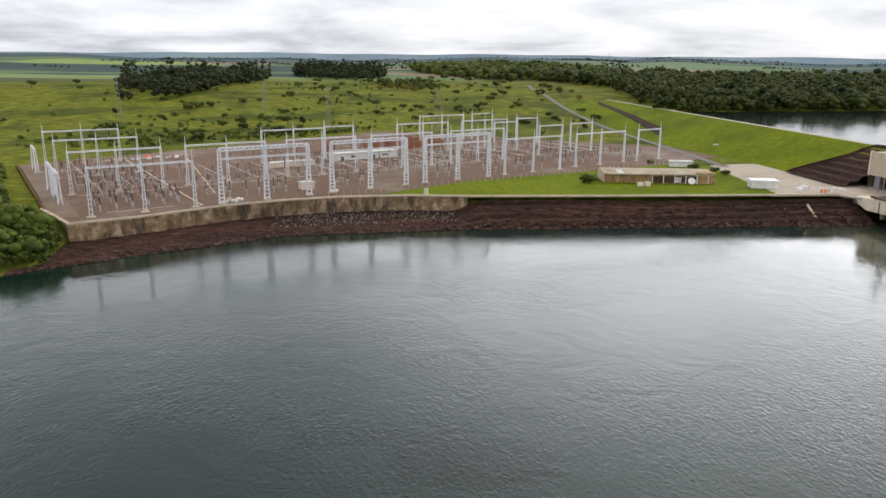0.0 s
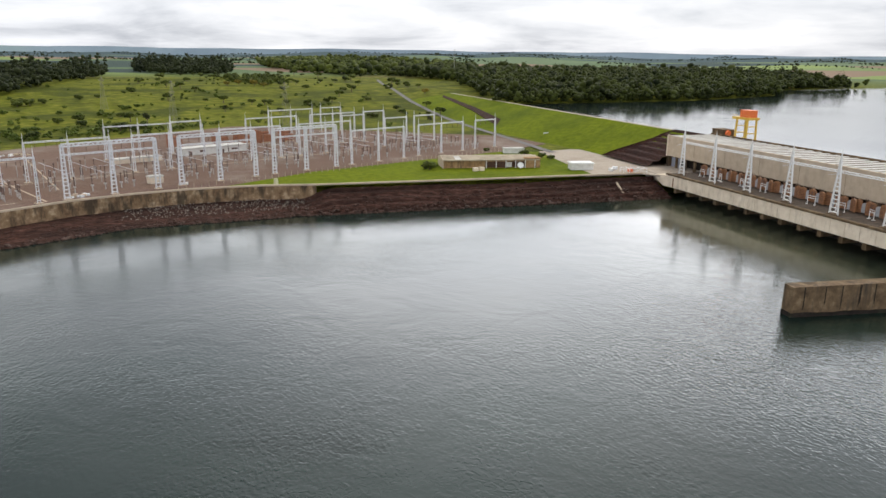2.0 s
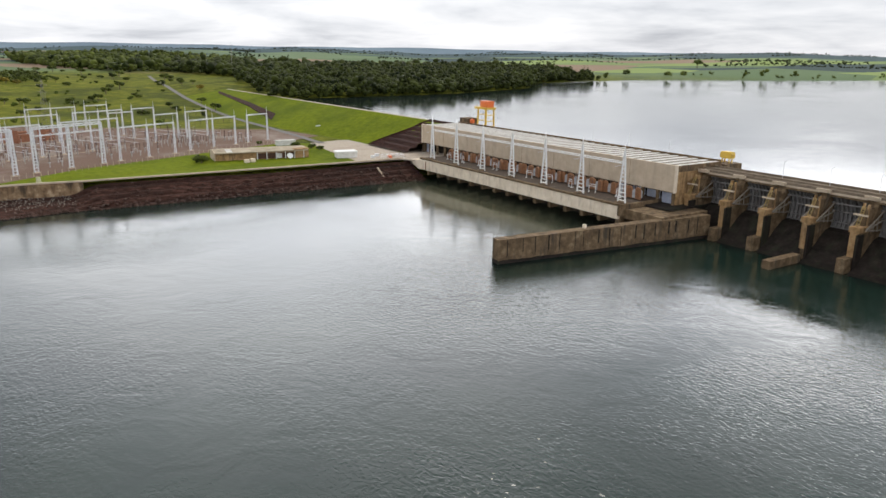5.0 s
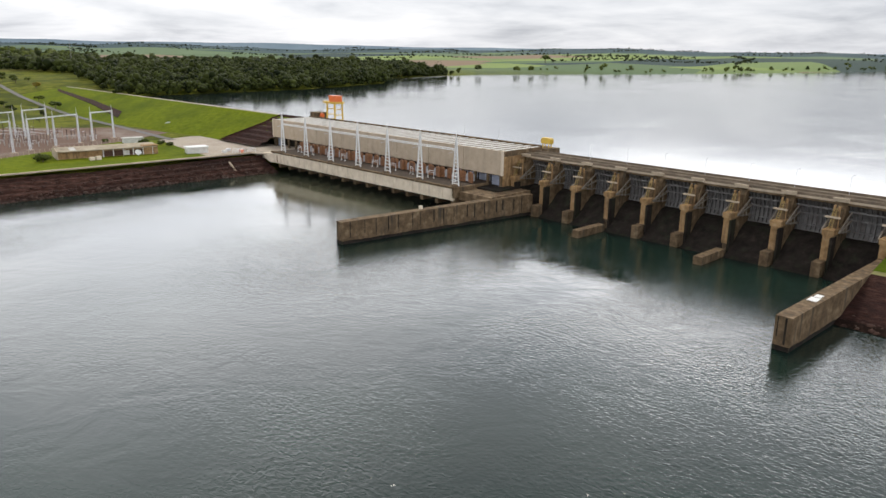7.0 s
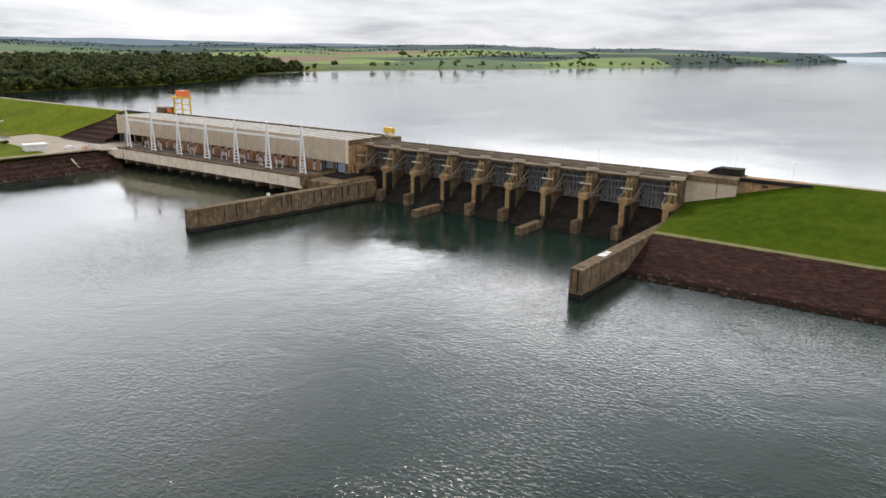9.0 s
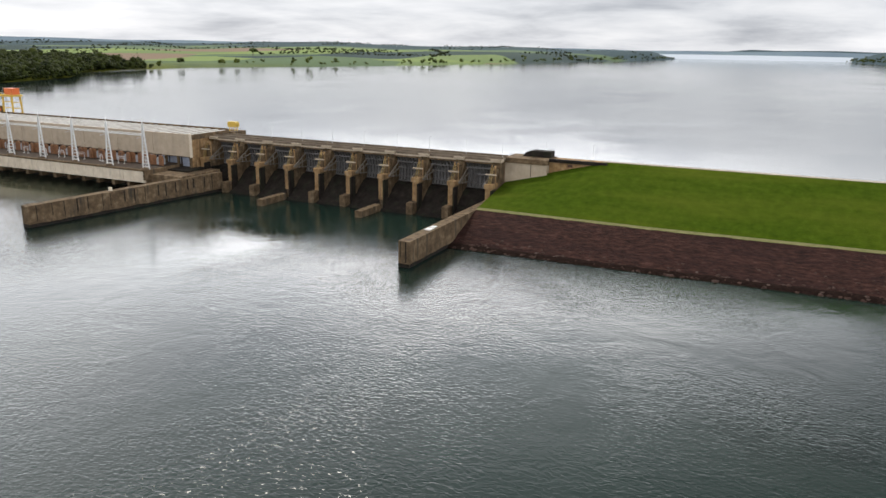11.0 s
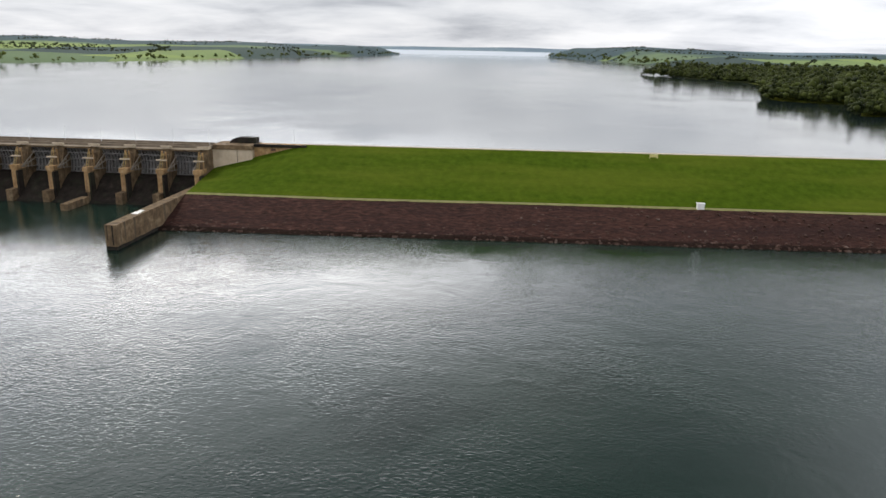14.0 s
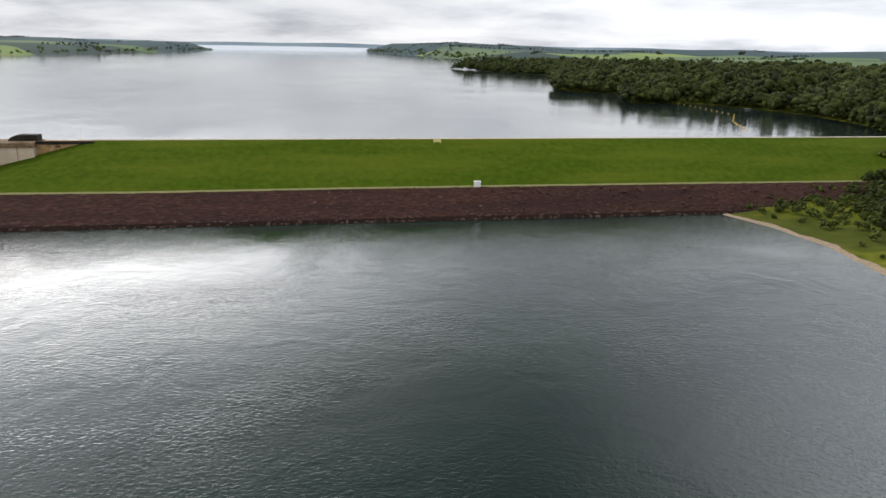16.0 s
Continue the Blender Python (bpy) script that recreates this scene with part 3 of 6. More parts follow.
tagged(part("backdrop_water", s, reach), "far pale reach of the reservoir, an upright glowing strip", "water", kind="structure")

# ---- embankments ----
CREST_FRONT = lambda x: 23.5 + 0.018 * max(0.0, x - 190)


def strip(name, sections, mat, label, category, bumpy=0.0, step=None, seed=1):
    """A surface through cross sections [(x, [(y, z), ...])], with a little unevenness."""
    rng = random.Random(seed)
    s = Shape()
    n = len(sections[0][1])
    for x, prof in sections:
        for y, z in prof:
            s.v.append((x, y + rng.uniform(-bumpy, bumpy), z + rng.uniform(-bumpy, bumpy) * 0.6))
    for i in range(len(sections) - 1):
        for j in range(n - 1):
            a = i * n + j
            s.f.append((a, a + n, a + n + 1, a + 1))
    ob = part(name, s, mat)
    for p in ob.data.polygons:
        p.use_smooth = True
    return tagged(ob, label, category, kind="structure")


def fan(prof, n):
    """n points evenly along a polyline of (y, z)."""
    t = np.linspace(0, len(prof) - 1, n)
    return [(float(np.interp(k, range(len(prof)), [p[0] for p in prof])), float(np.interp(k, range(len(prof)), [p[1] for p in prof]))) for k in t]


def toe(x):
    return -38.5 + 6.5 * min(1, max(0, (x - 160) / 280))


BERM = 8.8


def berm_y(x):
    return lerp_list(x, [150, 220, 300, 450, 700], [-14, -15, -11.5, -9, -9])


xs_r = list(np.arange(153, 708, 3.0))
strip("rockfill_slope", [(x, fan([(toe(x) - 5, -2.0), (toe(x), 0.0), (berm_y(x), BERM)], 16)) for x in xs_r], ROCK, "red-brown rockfill slope at the water below the grass dam", "embankment", 0.28)
WET_ROCK = material("wet_dark_rock", [(0.3, (0.008, 0.005, 0.004)), (0.7, (0.030, 0.018, 0.014))], 0.9, 0.95, 0.8, 2.0, depth=0.3, spec=0.03)
strip("wet_rock_toe", [(x, [(toe(x) - 1.5 + (berm_y(x) - toe(x)) * k * 1.1, BERM * k + 0.12 - (0.5 if k in (0.0, 0.16) else 0.0)) for k in (0.0, 0.06, 0.11, 0.16)]) for x in np.arange(153, 708, 2.0)], WET_ROCK, "dark wet rocks along the waterline", "embankment", 0.22, seed=9)
strip("berm_path", [(x, [(berm_y(x) - 0.2, BERM + 0.02), (berm_y(x) + 1.2, BERM + 0.12), (berm_y(x) + 3.4, BERM + 0.15)]) for x in xs_r], material("dry_berm_grass", [(0.3, (0.13, 0.14, 0.045)), (0.7, (0.24, 0.22, 0.10))], 0.6, 0.95, 0.5, 3.0), "narrow dry-grass berm along the embankment", "path", 0.05)


def grass_profile(x):
    """The downstream grass face; near the spillway it climbs the abutment wall on a skew."""
    k = min(1.0, max(0.0, (x - 152) / 40))
    return fan([(berm_y(x) + 3.2, BERM), (19.7 + (CREST_FRONT(x) - 0.8 - 19.7) * k, 14.0 + (CREST - 0.3 - 14.0) * k), (24 + (CREST_FRONT(x) - 24) * k, 14.2 + (CREST - 14.2) * k)], 12)


xs_g = [152.5 + 3 * i for i in range(185)]
strip("dam_grass_slope", [(x, grass_profile(x)) for x in xs_g], GRASS, "bright green mown grass face of the earth dam", "embankment", 0.06)
strip("dam_crest_road", [(x, [(CREST_FRONT(x), CREST), (CREST_FRONT(x) + 3.8, CREST), (CREST_FRONT(x) + 10, LAKE_Z - 2)]) for x in np.arange(192, 708, 6)], GRAVEL, "pale crest road along the top of the dam", "road", 0.03)

# embankment on the far side of the powerhouse
xs_l = list(np.arange(-660, -190, 5.0))
def left_foot(x):
    return -12 - 14 * ramp01(np.array(-x), 250, 420) * 1.0
def left_profile(x):
    f = float(left_foot(x))
    g = float(9.3 + 15.5 * ramp01(np.array(-x), 430, 900))
    return fan([(f - 3, g - 0.3), (f, g + 0.2), (25.0, CREST)], 12)
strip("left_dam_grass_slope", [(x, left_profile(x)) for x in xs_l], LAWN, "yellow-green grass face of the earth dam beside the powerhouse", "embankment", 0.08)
strip("left_dam_crest_road", [(x, [(25.0, CREST), (29.0, CREST), (36, LAKE_Z - 2)]) for x in xs_l], GRAVEL, "pale crest road on the dam", "road", 0.03)
# rock facing that wraps the powerhouse end
def facing_section(x):
    prof = left_profile(x)
    f, g = prof[0][0] + 1.0, TERRACE + 0.1
    k = min(1.0, max(0.04, (x + 236) / 15))
    y1 = f + (25.3 - f) * k
    out = []
    for y in np.linspace(f, y1, 40):
        q = (y - f) / (25 - f) * 7
        out.append((y, g + (CREST - g) / 7 * (math.floor(q) + float(ramp01(np.array(q - math.floor(q)), 0.55, 0.95))) + 0.75))
    return (x, out)
strip("rock_facing", [facing_section(x) for x in np.arange(-236, -187, 2.5)], ROCK, "dark red stepped rock facing beside the powerhouse", "embankment", 0.1)

# ---- river bank, retaining wall, terrace ----
bank_y = list(np.arange(-345, -19, 3.0))
def bank_section(y):
    xw, xt = lerp_list(y, EDGE_Y, EDGE_X), lerp_list(y, WALL_Y, WALL_X)
    rise = 3.6 + 4.2 * float(ramp01(np.array(y), -197, -182))
    ledge = 0.85 * float(ramp01(np.array(y), -235, -185))
    out = [(xw + 5, -2.0)]
    for k in np.linspace(0, 1, 24):
        # worn ledges, each a steep face and a nearly level tread
        q = k * 4.0 + 0.25 * math.sin(y * 0.05)
        step = math.floor(q) + float(ramp01(np.array(q - math.floor(q)), 0.45, 0.85))
        kz = max(0.0, k ** 0.8 * (1 - ledge) + (step - 0.25 * math.sin(y * 0.05)) / 4.0 * ledge)
        out.append((xw + (xt + 0.6 - xw) * k, rise * min(kz, 1.05)))
    return out
s = Shape()
rng = random.Random(4)
n = 25
for y in bank_y:
    for x, z in bank_section(y):
        s.v.append((x + rng.uniform(-0.22, 0.22), y + rng.uniform(-0.4, 0.4), z + rng.uniform(-0.2, 0.2)))
for i in range(len(bank_y) - 1):
    for j in range(n - 1):
        a = i * n + j
        s.f.append((a, a + 1, a + n + 1, a + n))
river_bank = tagged(part("river_bank", s, ROCK_BANK), "dark red-brown rocky river bank below the terrace", "river bank", kind="structure")

wall_line = [(lerp_list(y, WALL_Y, WALL_X), y) for y in np.arange(-333, -22, 6.0)]
def along_wall(line, off0, off1, z0, z1):
    s = Shape()
    pts = [Vector(p) for p in line]
    for i, p in enumerate(pts):
        d = (pts[min(i + 1, len(pts) - 1)] - pts[max(i - 1, 0)]).normalized()
        nrm = Vector((d.y, -d.x))
        for o, z in ((off0, z0), (off1, z0), (off1, z1), (off0, z1)):
            q = p + nrm * o
            s.v.append((q.x, q.y, z))
    m = len(pts)
    for i in range(m - 1):
        for j in range(4):
            a, b = i * 4 + j, i * 4 + (j + 1) % 4
            s.f.append((a, b, b + 4, a + 4))
    s.f += [(3, 2, 1, 0), tuple(4 * (m - 1) + j for j in range(4))]
    return s
wall_left = [p for p in wall_line if p[1] < -186]
retaining = tagged(part("retaining_wall", along_wall([(-158, -353)] + wall_left, -1.0, 0.5, -1.0, TERRACE + 0.1), WALL_TAN), "stained concrete retaining wall along the substation terrace", "wall", kind="structure")
coping = tagged(part("coping", along_wall([(-158, -353)] + wall_line, -0.5, 0.7, TERRACE, TERRACE + 0.7), CONCRETE_PALE), "pale concrete parapet on top of the river wall", "parapet", kind="structure")

yard = polygon_slab("substation_yard", [(-158, -352), (-131.5, -332)] + [p for p in wall_line if p[1] < -236][1:] + [(-182, -228), (-215, -186), (-268, -64), (-300, -20), (-352, -30), (-470, -215), (-360, -330), (-283, -414)], TERRACE + 0.06, 0.5, SOIL, "brown gravel yard of the electrical substation", "ground")
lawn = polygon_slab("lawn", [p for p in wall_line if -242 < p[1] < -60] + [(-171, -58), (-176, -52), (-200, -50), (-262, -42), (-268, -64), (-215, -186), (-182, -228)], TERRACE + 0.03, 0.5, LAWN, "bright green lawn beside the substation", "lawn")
apron = polygon_slab("gravel_apron", [p for p in wall_line if -60 < p[1]] + [(-160, -21), (-160, 6), (-262, 4), (-268, -18), (-262, -42), (-200, -50), (-176, -52), (-171, -58)], TERRACE + 0.09, 0.5, GRAVEL, "pale gravel apron in front of the powerhouse end", "ground")
s = Shape()
road_pts = [(-255, -36), (-300, -34), (-346, -32), (-400, -31), (-450, -30), (-500, -29), (-560, -27.5), (-640, -25), (-700, -20), (-780, -12), (-860, -5), (-960, 10), (-1080, 30)]
for i, p in enumerate(road_pts):
    z = float(ground_height(np.array([p[0]]), np.array([p[1]]))[0]) + 0.5
    s.v += [(p[0], p[1] - 2.6, z), (p[0], p[1] + 2.6, z)]
s.f = [(2 * i, 2 * i + 1, 2 * i + 3, 2 * i + 2) for i in range(len(road_pts) - 1)]
access_road = tagged(part("road", s, ASPHALT), "narrow grey asphalt road at the foot of the dam", "road", kind="structure")

# ---- powerhouse ----
PH0, PH1, PHB = -190.0, 0.0, 27.0
DOOR_BROWN = material("brown_painted_radiator", [(0.3, (0.20, 0.085, 0.035)), (0.7, (0.34, 0.16, 0.07))], 1.5, 0.6, 0.2, stain=((0.10, 0.05, 0.03), 0.5, 0.7, 0.6), stain_scale=0.8)
PAINT_WHITE = material("white_painted_steel", [(0.3, (0.62, 0.62, 0.60)), (0.7, (0.78, 0.78, 0.76))], 2.0, 0.5, 0.05)
PAINT_YELLOW = material("yellow_crane_paint", [(0.3, (0.58, 0.36, 0.04)), (0.7, (0.74, 0.50, 0.08))], 1.5, 0.5, 0.1, stain=((0.30, 0.17, 0.05), 0.55, 0.75, 0.6), stain_scale=0.8)
PAINT_ORANGE = material("orange_crane_paint", [(0.3, (0.66, 0.13, 0.03)), (0.7, (0.78, 0.20, 0.05))], 1.5, 0.5, 0.1)
PANEL_BLUE = material("pale_blue_bay_wall", [(0.3, (0.28, 0.31, 0.40)), (0.7, (0.40, 0.43, 0.52))], 0.8, 0.8, 0.2, stain=((0.2, 0.18, 0.16), 0.5, 0.75, 0.5), stain_scale=0.4)
DARK = material("dark_porcelain", [(0.3, (0.045, 0.018, 0.012)), (0.7, (0.10, 0.045, 0.028))], 2.0, 0.35, 0.0)
powerhouse = thing("powerhouse", "long pale concrete powerhouse with a ribbed flat roof", "powerhouse", pose(0, 0, 0))
part("upper_wall", Shape().box(PH0, PH1, 0.0, 1.0, 15.4, 26.1), CONCRETE_PALE, powerhouse, "blank pale concrete cladding")
joint = Shape().box(-0.06, 0.06, -0.03, 0.02, 15.4, 26.1).mesh("wall_joint", CONCRETE)
for i in range(1, 8):
    link("wall_joint", joint, powerhouse, at=pose(PH0 + i * 23.75, 0, 0))
part("wall_edge", Shape().box(PH1 - 0.5, PH1 + 0.25, -0.12, 1.0, 15.2, 26.3), CONCRETE_WHITE, powerhouse)
part("wall_edge", Shape().box(PH0 - 0.25, PH0 + 0.5, -0.12, 1.0, 15.2, 26.3), CONCRETE_WHITE, powerhouse)
part("end_wall", Shape().box(PH1 - 0.6, PH1 + 0.02, 1.0, PHB, 7.0, 25.9), CONCRETE_RUST, powerhouse, "rust-stained concrete end wall")
part("end_cornice", Shape().box(PH1 - 0.4, PH1 + 0.45, 1.0, PHB, 23.6, 26.0), CONCRETE, powerhouse)
part("end_wall", Shape().box(PH0, PH0 + 0.6, 1.0, PHB, 7.0, 25.9), CONCRETE, powerhouse)
# dark concrete stands for the shade inside the bays
part("back_wall", Shape().box(PH0 + 0.6, PH1 - 0.6, 7.0, 7.6, 7.0, 15.4), CONCRETE_DARK, powerhouse, "wall behind the transformer bays, darkened as if in shade")
part("rear_wall", Shape().box(PH0 + 0.6, PH1 - 0.6, PHB - 0.6, PHB, 15.0, 25.4), CONCRETE, powerhouse)
part("soffit", Shape().box(PH0 + 0.6, PH1 - 0.6, 1.0, 7.0, 15.0, 15.4), CONCRETE, powerhouse)
part("roof", Shape().box(PH0, PH1, 1.0, PHB, 25.4, 25.75), material("dark_roof_felt", [(0.3, (0.11, 0.085, 0.06)), (0.7, (0.20, 0.16, 0.115))], 0.4, 0.9, 0.3), powerhouse, "brown roof between pale ribs")
# shallow vaults with pale tops and dark gutters between them
prof = [(-1.25, 25.7)] + [(1.25 * math.sin(radians(a)), 25.8 + 0.22 * math.cos(radians(a))) for a in range(-80, 81, 20)] + [(1.25, 25.7)]
rib = Shape().extrude(prof[::-1], lambda a, b, c: (a, c, b), 1.2, PHB - 0.4).mesh("roof_vault", ROOF_PALE)
for i in range(38):
    link("roof_vault", rib, powerhouse, at=pose(PH0 + 2 + i * (PH1 - PH0 - 4) / 37, 0, 0))
part("roof_parapet", Shape().box(PH0, PH1, PHB - 0.4, PHB + 0.2, 25.3, 26.7), CONCRETE, powerhouse)
# transformer bays under the cladding
post = Shape().box(-0.5, 0.5, 0.1, 1.2, 8.5, 15.4).mesh("bay_column", CONCRETE)
for i in range(25):
    link("bay_column", post, powerhouse, at=pose(PH0 + 0.8 + i * 7.85, 0, 0))
panel = Shape().box(0.5, 7.35, 2.6, 2.9, 9.0, 15.0).mesh("bay_panel", PANEL_BLUE)
for i in (0, 20, 21, 22, 23):
    link("bay_panel", panel, powerhouse, "pale blue-grey bay wall", at=pose(PH0 + 0.8 + i * 7.85, 0, 0))
part("deck", Shape().box(-156, -8, -21.0, 7.0, DECK - 1.2, DECK), material("oil_stained_deck", [(0.3, (0.030, 0.021, 0.015)), (0.7, (0.075, 0.054, 0.040))], 0.8, 0.85, 0.3, stain=((0.16, 0.13, 0.1), 0.55, 0.75, 0.6), stain_scale=0.15), powerhouse, "dark stained transformer deck")
part("deck_kerb", Shape().box(-156, -8, -22.3, -20.7, DECK - 0.5, DECK + 0.35), CONCRETE, powerhouse)
part("end_platform", Shape().box(-8, 11, -19.0, 7.0, 6.0, 9.6), CONCRETE, powerhouse, "tan stained concrete platform")
part("end_platform_edge", Shape().box(-8.6, -7.4, -22.0, 0.0, 7.0, DECK + 0.02), CONCRETE, powerhouse)
part("left_platform", Shape().box(PH0 - 2, -156, -20, 7, 6, TERRACE + 0.25), GRAVEL, powerhouse)
for i in range(22):
    part("girder", Shape().box(-152 + i * 6.55, -152 + i * 6.55 + 6.3, -22.0, -20.9, DECK - 6.0 + 0.012 * i, DECK - 0.5), CONCRETE_WHITE, powerhouse)
part("quay_end", Shape().extrude([(-166, TERRACE + 0.3), (-152.1, TERRACE + 1.2), (-152.1, 5.5), (-158, 5.2), (-163, 7.0)], lambda a, b, c: (a, c, b), -22.0, -14.0), CONCRETE_WHITE, powerhouse, "rounded pale end of the quay girder")
part("drain_stain", Shape().box(-150.5, -149.8, -22.06, -21.98, 5.6, 10.2), material("iron_stain", [(0.3, (0.03, 0.015, 0.01)), (0.7, (0.25, 0.1, 0.03))], 0.8, 0.9, 0.0), powerhouse)
# dark colour paints the shadow below the quay girder
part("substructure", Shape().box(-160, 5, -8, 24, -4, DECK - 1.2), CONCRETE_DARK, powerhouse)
for i in range(15):
    part("draft_pier", Shape().box(-150 + i * 10.0, -148.2 + i * 10.0, -21.2, -9, 3.1, DECK - 1.2), CONCRETE, powerhouse)

# lattice masts along the deck
def lattice_mast(base_w, top_w, z_top, rungs, leg, spike, depth=None):
    s = Shape()
    depth = depth or base_w * 0.7
    for sx in (-1, 1):
        for sy in (-1, 1):
            s.beam((sx * base_w / 2, sy * depth / 2, 0), (sx * top_w / 2, sy * top_w / 2, z_top), leg)
    for i in range(rungs):
        z = z_top * (i + 0.6) / rungs
        k = z / z_top
        w, d = (base_w + (top_w - base_w) * k) / 2, (depth + (top_w - depth) * k) / 2
        for sy in (-1, 1):
            s.beam((-w, sy * d, z), (w, sy * d, z), leg * 0.8)
        for sx in (-1, 1):
            k2 = min(1, (z + z_top / rungs) / z_top)
            d2, w2 = (depth + (top_w - depth) * k2) / 2, (base_w + (top_w - base_w) * k2) / 2
            if depth > 0.5:
                s.beam((sx * w, -d, z), (sx * w2, d2, min(z + z_top / rungs, z_top)), leg * 0.6)
    s.tube((0, 0, z_top - 0.3), (0, 0, z_top + spike), leg * 0.8, 0.04, 6)
    return s


def truss(length, w, h, n, leg):
    """A box truss along x from 0 to length, centred on z = 0."""
    s = Shape()
    for y in (-w / 2, w / 2):
        for z in (-h / 2, h / 2):
            s.beam((0, y, z), (length, y, z), leg)
    step = length / n
    for i in range(n):
        x0, x1 = i * step, (i + 1) * step
        for y in (-w / 2, w / 2):
            s.beam((x0, y, -h / 2 if i % 2 else h / 2), (x1, y, h / 2 if i % 2 else -h / 2), leg * 0.7)
        for z in (-h / 2, h / 2):
            s.beam((x0, -w / 2 if i % 2 else w / 2, z), (x1, w / 2 if i % 2 else -w / 2, z), leg * 0.7)
    return s


MAST_X = [-150.5 + 23.25 * i for i in range(7)]
mast_mesh = lattice_mast(3.9, 0.32, 20.0, 13, 0.36, 3.6, 0.3).mesh("mast", PAINT_WHITE)
foot_mesh = Shape().box(-2.1, 2.1, -1.6, 1.6, 0, 0.35).mesh("footing", CONCRETE)
arm_mesh = Shape().beam((0, -0.2, 15.0), (-3.4, -1.2, 13.9), 0.14).mesh("arm", STEEL)
for i, x in enumerate(MAST_X):
    m = thing("deck_mast", "white tapered lattice mast with a spike on the powerhouse deck", "mast", pose(x, -17.5, DECK), "masts along the powerhouse")
    link("lattice", mast_mesh, m)
    link("footing", foot_mesh, m)
    link("arm", arm_mesh, m)
bus = thing("mast_beam", "long white steel beam joining the lattice masts", "beam", pose(0, -17.0, DECK + 15.6))
for a, b in zip(MAST_X, MAST_X[1:]):
    part("beam_span", truss(b - a, 0.5, 0.75, 14, 0.2), PAINT_WHITE, bus, at=pose(a, 0, 0))

# transformers and their radiators
def rounded_panel(w, h, d):
    pr = [(-w / 2, 0), (w / 2, 0), (w / 2, h * 0.75), (w * 0.36, h * 0.93), (0, h), (-w * 0.36, h * 0.93), (-w / 2, h * 0.75)]
    return Shape().extrude(pr, lambda a, b, c: (a, c, b), -d / 2, d / 2)


fin = rounded_panel(3.3, 4.9, 0.6).mesh("radiator", DOOR_BROWN)
slat = Shape().box(-1.25, 1.25, -0.34, -0.25, -0.08, 0.08).mesh("slat", material("dark_brown_slat", [(0.3, (0.07, 0.03, 0.015)), (0.7, (0.13, 0.06, 0.03))], 1, 0.6, 0))
tank = Shape().box(-1.8, 1.8, -1.4, 1.4, 0.3, 3.2).box(-1.4, 1.4, -1.1, 1.1, 3.2, 3.6).mesh("tank", material("grey_transformer_tank", [(0.3, (0.25, 0.26, 0.27)), (0.7, (0.42, 0.43, 0.44))], 1, 0.5, 0.1))
bushing = Shape().lathe(ribbed(0.2, 0.3, 6)).mesh("bushing", DARK)
tr = thing("transformer", "brown ribbed transformer with grey tank and dark bushings on the deck", "transformer", pose(-186, -4.0, DECK), "powerhouse transformers")
link("tank", tank, tr, at=pose(1.9, 1.5, 0))
for dx in (-0.9, 4.2):
    r = link("radiator", fin, tr, at=pose(dx, 0, 0.1, 0, 0, 12 if dx < 0 else -10))
    for k in range(6):
        link("slat", slat, r, at=pose(0, 0, 0.5 + 0.62 * k))
for dx in (0.9, 1.9, 2.9):
    link("bushing", bushing, tr, at=pose(dx, 1.5, 3.6))
frame_s = Shape()
for x in (-1.6, 1.6):
    frame_s.beam((x, 0, 0), (x, 0, 3.0), 0.2)
    frame_s.beam((x, -0.6, 0.1), (x, 0.6, 0.1), 0.3)
frame_s.beam((-1.7, 0, 2.6), (1.7, 0, 2.6), 0.22).beam((-1.7, 0, 3.4), (1.7, 0, 3.4), 0.22)
bf = thing("bus_stand", "white steel bus stand on the powerhouse deck", "bus stand", pose(-186, -9, DECK), "bus stands on the deck")
part("frame", frame_s, PAINT_WHITE, bf)
for x in (-1.3, 0, 1.3):
    link("bushing", bushing, bf, at=pose(x, 0, 3.5))
rng = random.Random(11)
xs_tr = [-147 + 6.9 * i for i in range(20)]
for i, x in enumerate(xs_tr):
    tgt = pose(x + rng.uniform(-0.6, 0.6), -6.5 + rng.uniform(-0.8, 0.5), DECK, 0, 0, rng.uniform(-8, 8))
    if i == 0:
        tr.matrix_basis = tgt
    else:
        copy_thing(tr, tgt)
    if i % 2:
        continue
    tgt = pose(x + 3.6, -11.0 + rng.uniform(-1, 1), DECK, 0, 0, rng.uniform(-25, 25))
    if i == 0:
        bf.matrix_basis = tgt
    else:
        copy_thing(bf, tgt)

# intake cranes
crane = thing("gantry_crane", "yellow gantry crane with an orange hoist house on the intake deck", "crane", pose(-170.5, 33, CREST))
for x in (-4.2, 4.2):
    for y in (-3, 3):
        part("leg", Shape().beam((x, y, 0), (x * 0.95, y * 0.9, 10.5), 0.75), PAINT_YELLOW, crane)
    part("end_tie", Shape().beam((x, -3, 3.5), (x, 3, 3.5), 0.5).beam((x, -3, 7), (x, 3, 7), 0.45).beam((x, -3, 0.4), (x, 3, 0.4), 0.7), PAINT_YELLOW, crane)
part("bridge", Shape().box(-7.2, 5.6, -3.4, 3.4, 10.4, 11.6), PAINT_YELLOW, crane)
part("rail", Shape().beam((-7, -3.2, 12.6), (5.4, -3.2, 12.6), 0.1).beam((-7, -3.2, 11.5), (-7, -3.2, 12.6), 0.1).beam((5.4, -3.2, 11.5), (5.4, -3.2, 12.6), 0.1), PAINT_YELLOW, crane)
part("hoist_house", Shape().box(-2.6, 4.6, -2.4, 2.4, 11.6, 15.0).box(-2.8, 4.8, -2.6, 2.6, 15.0, 15.25), PAINT_ORANGE, crane, "orange hoist house")
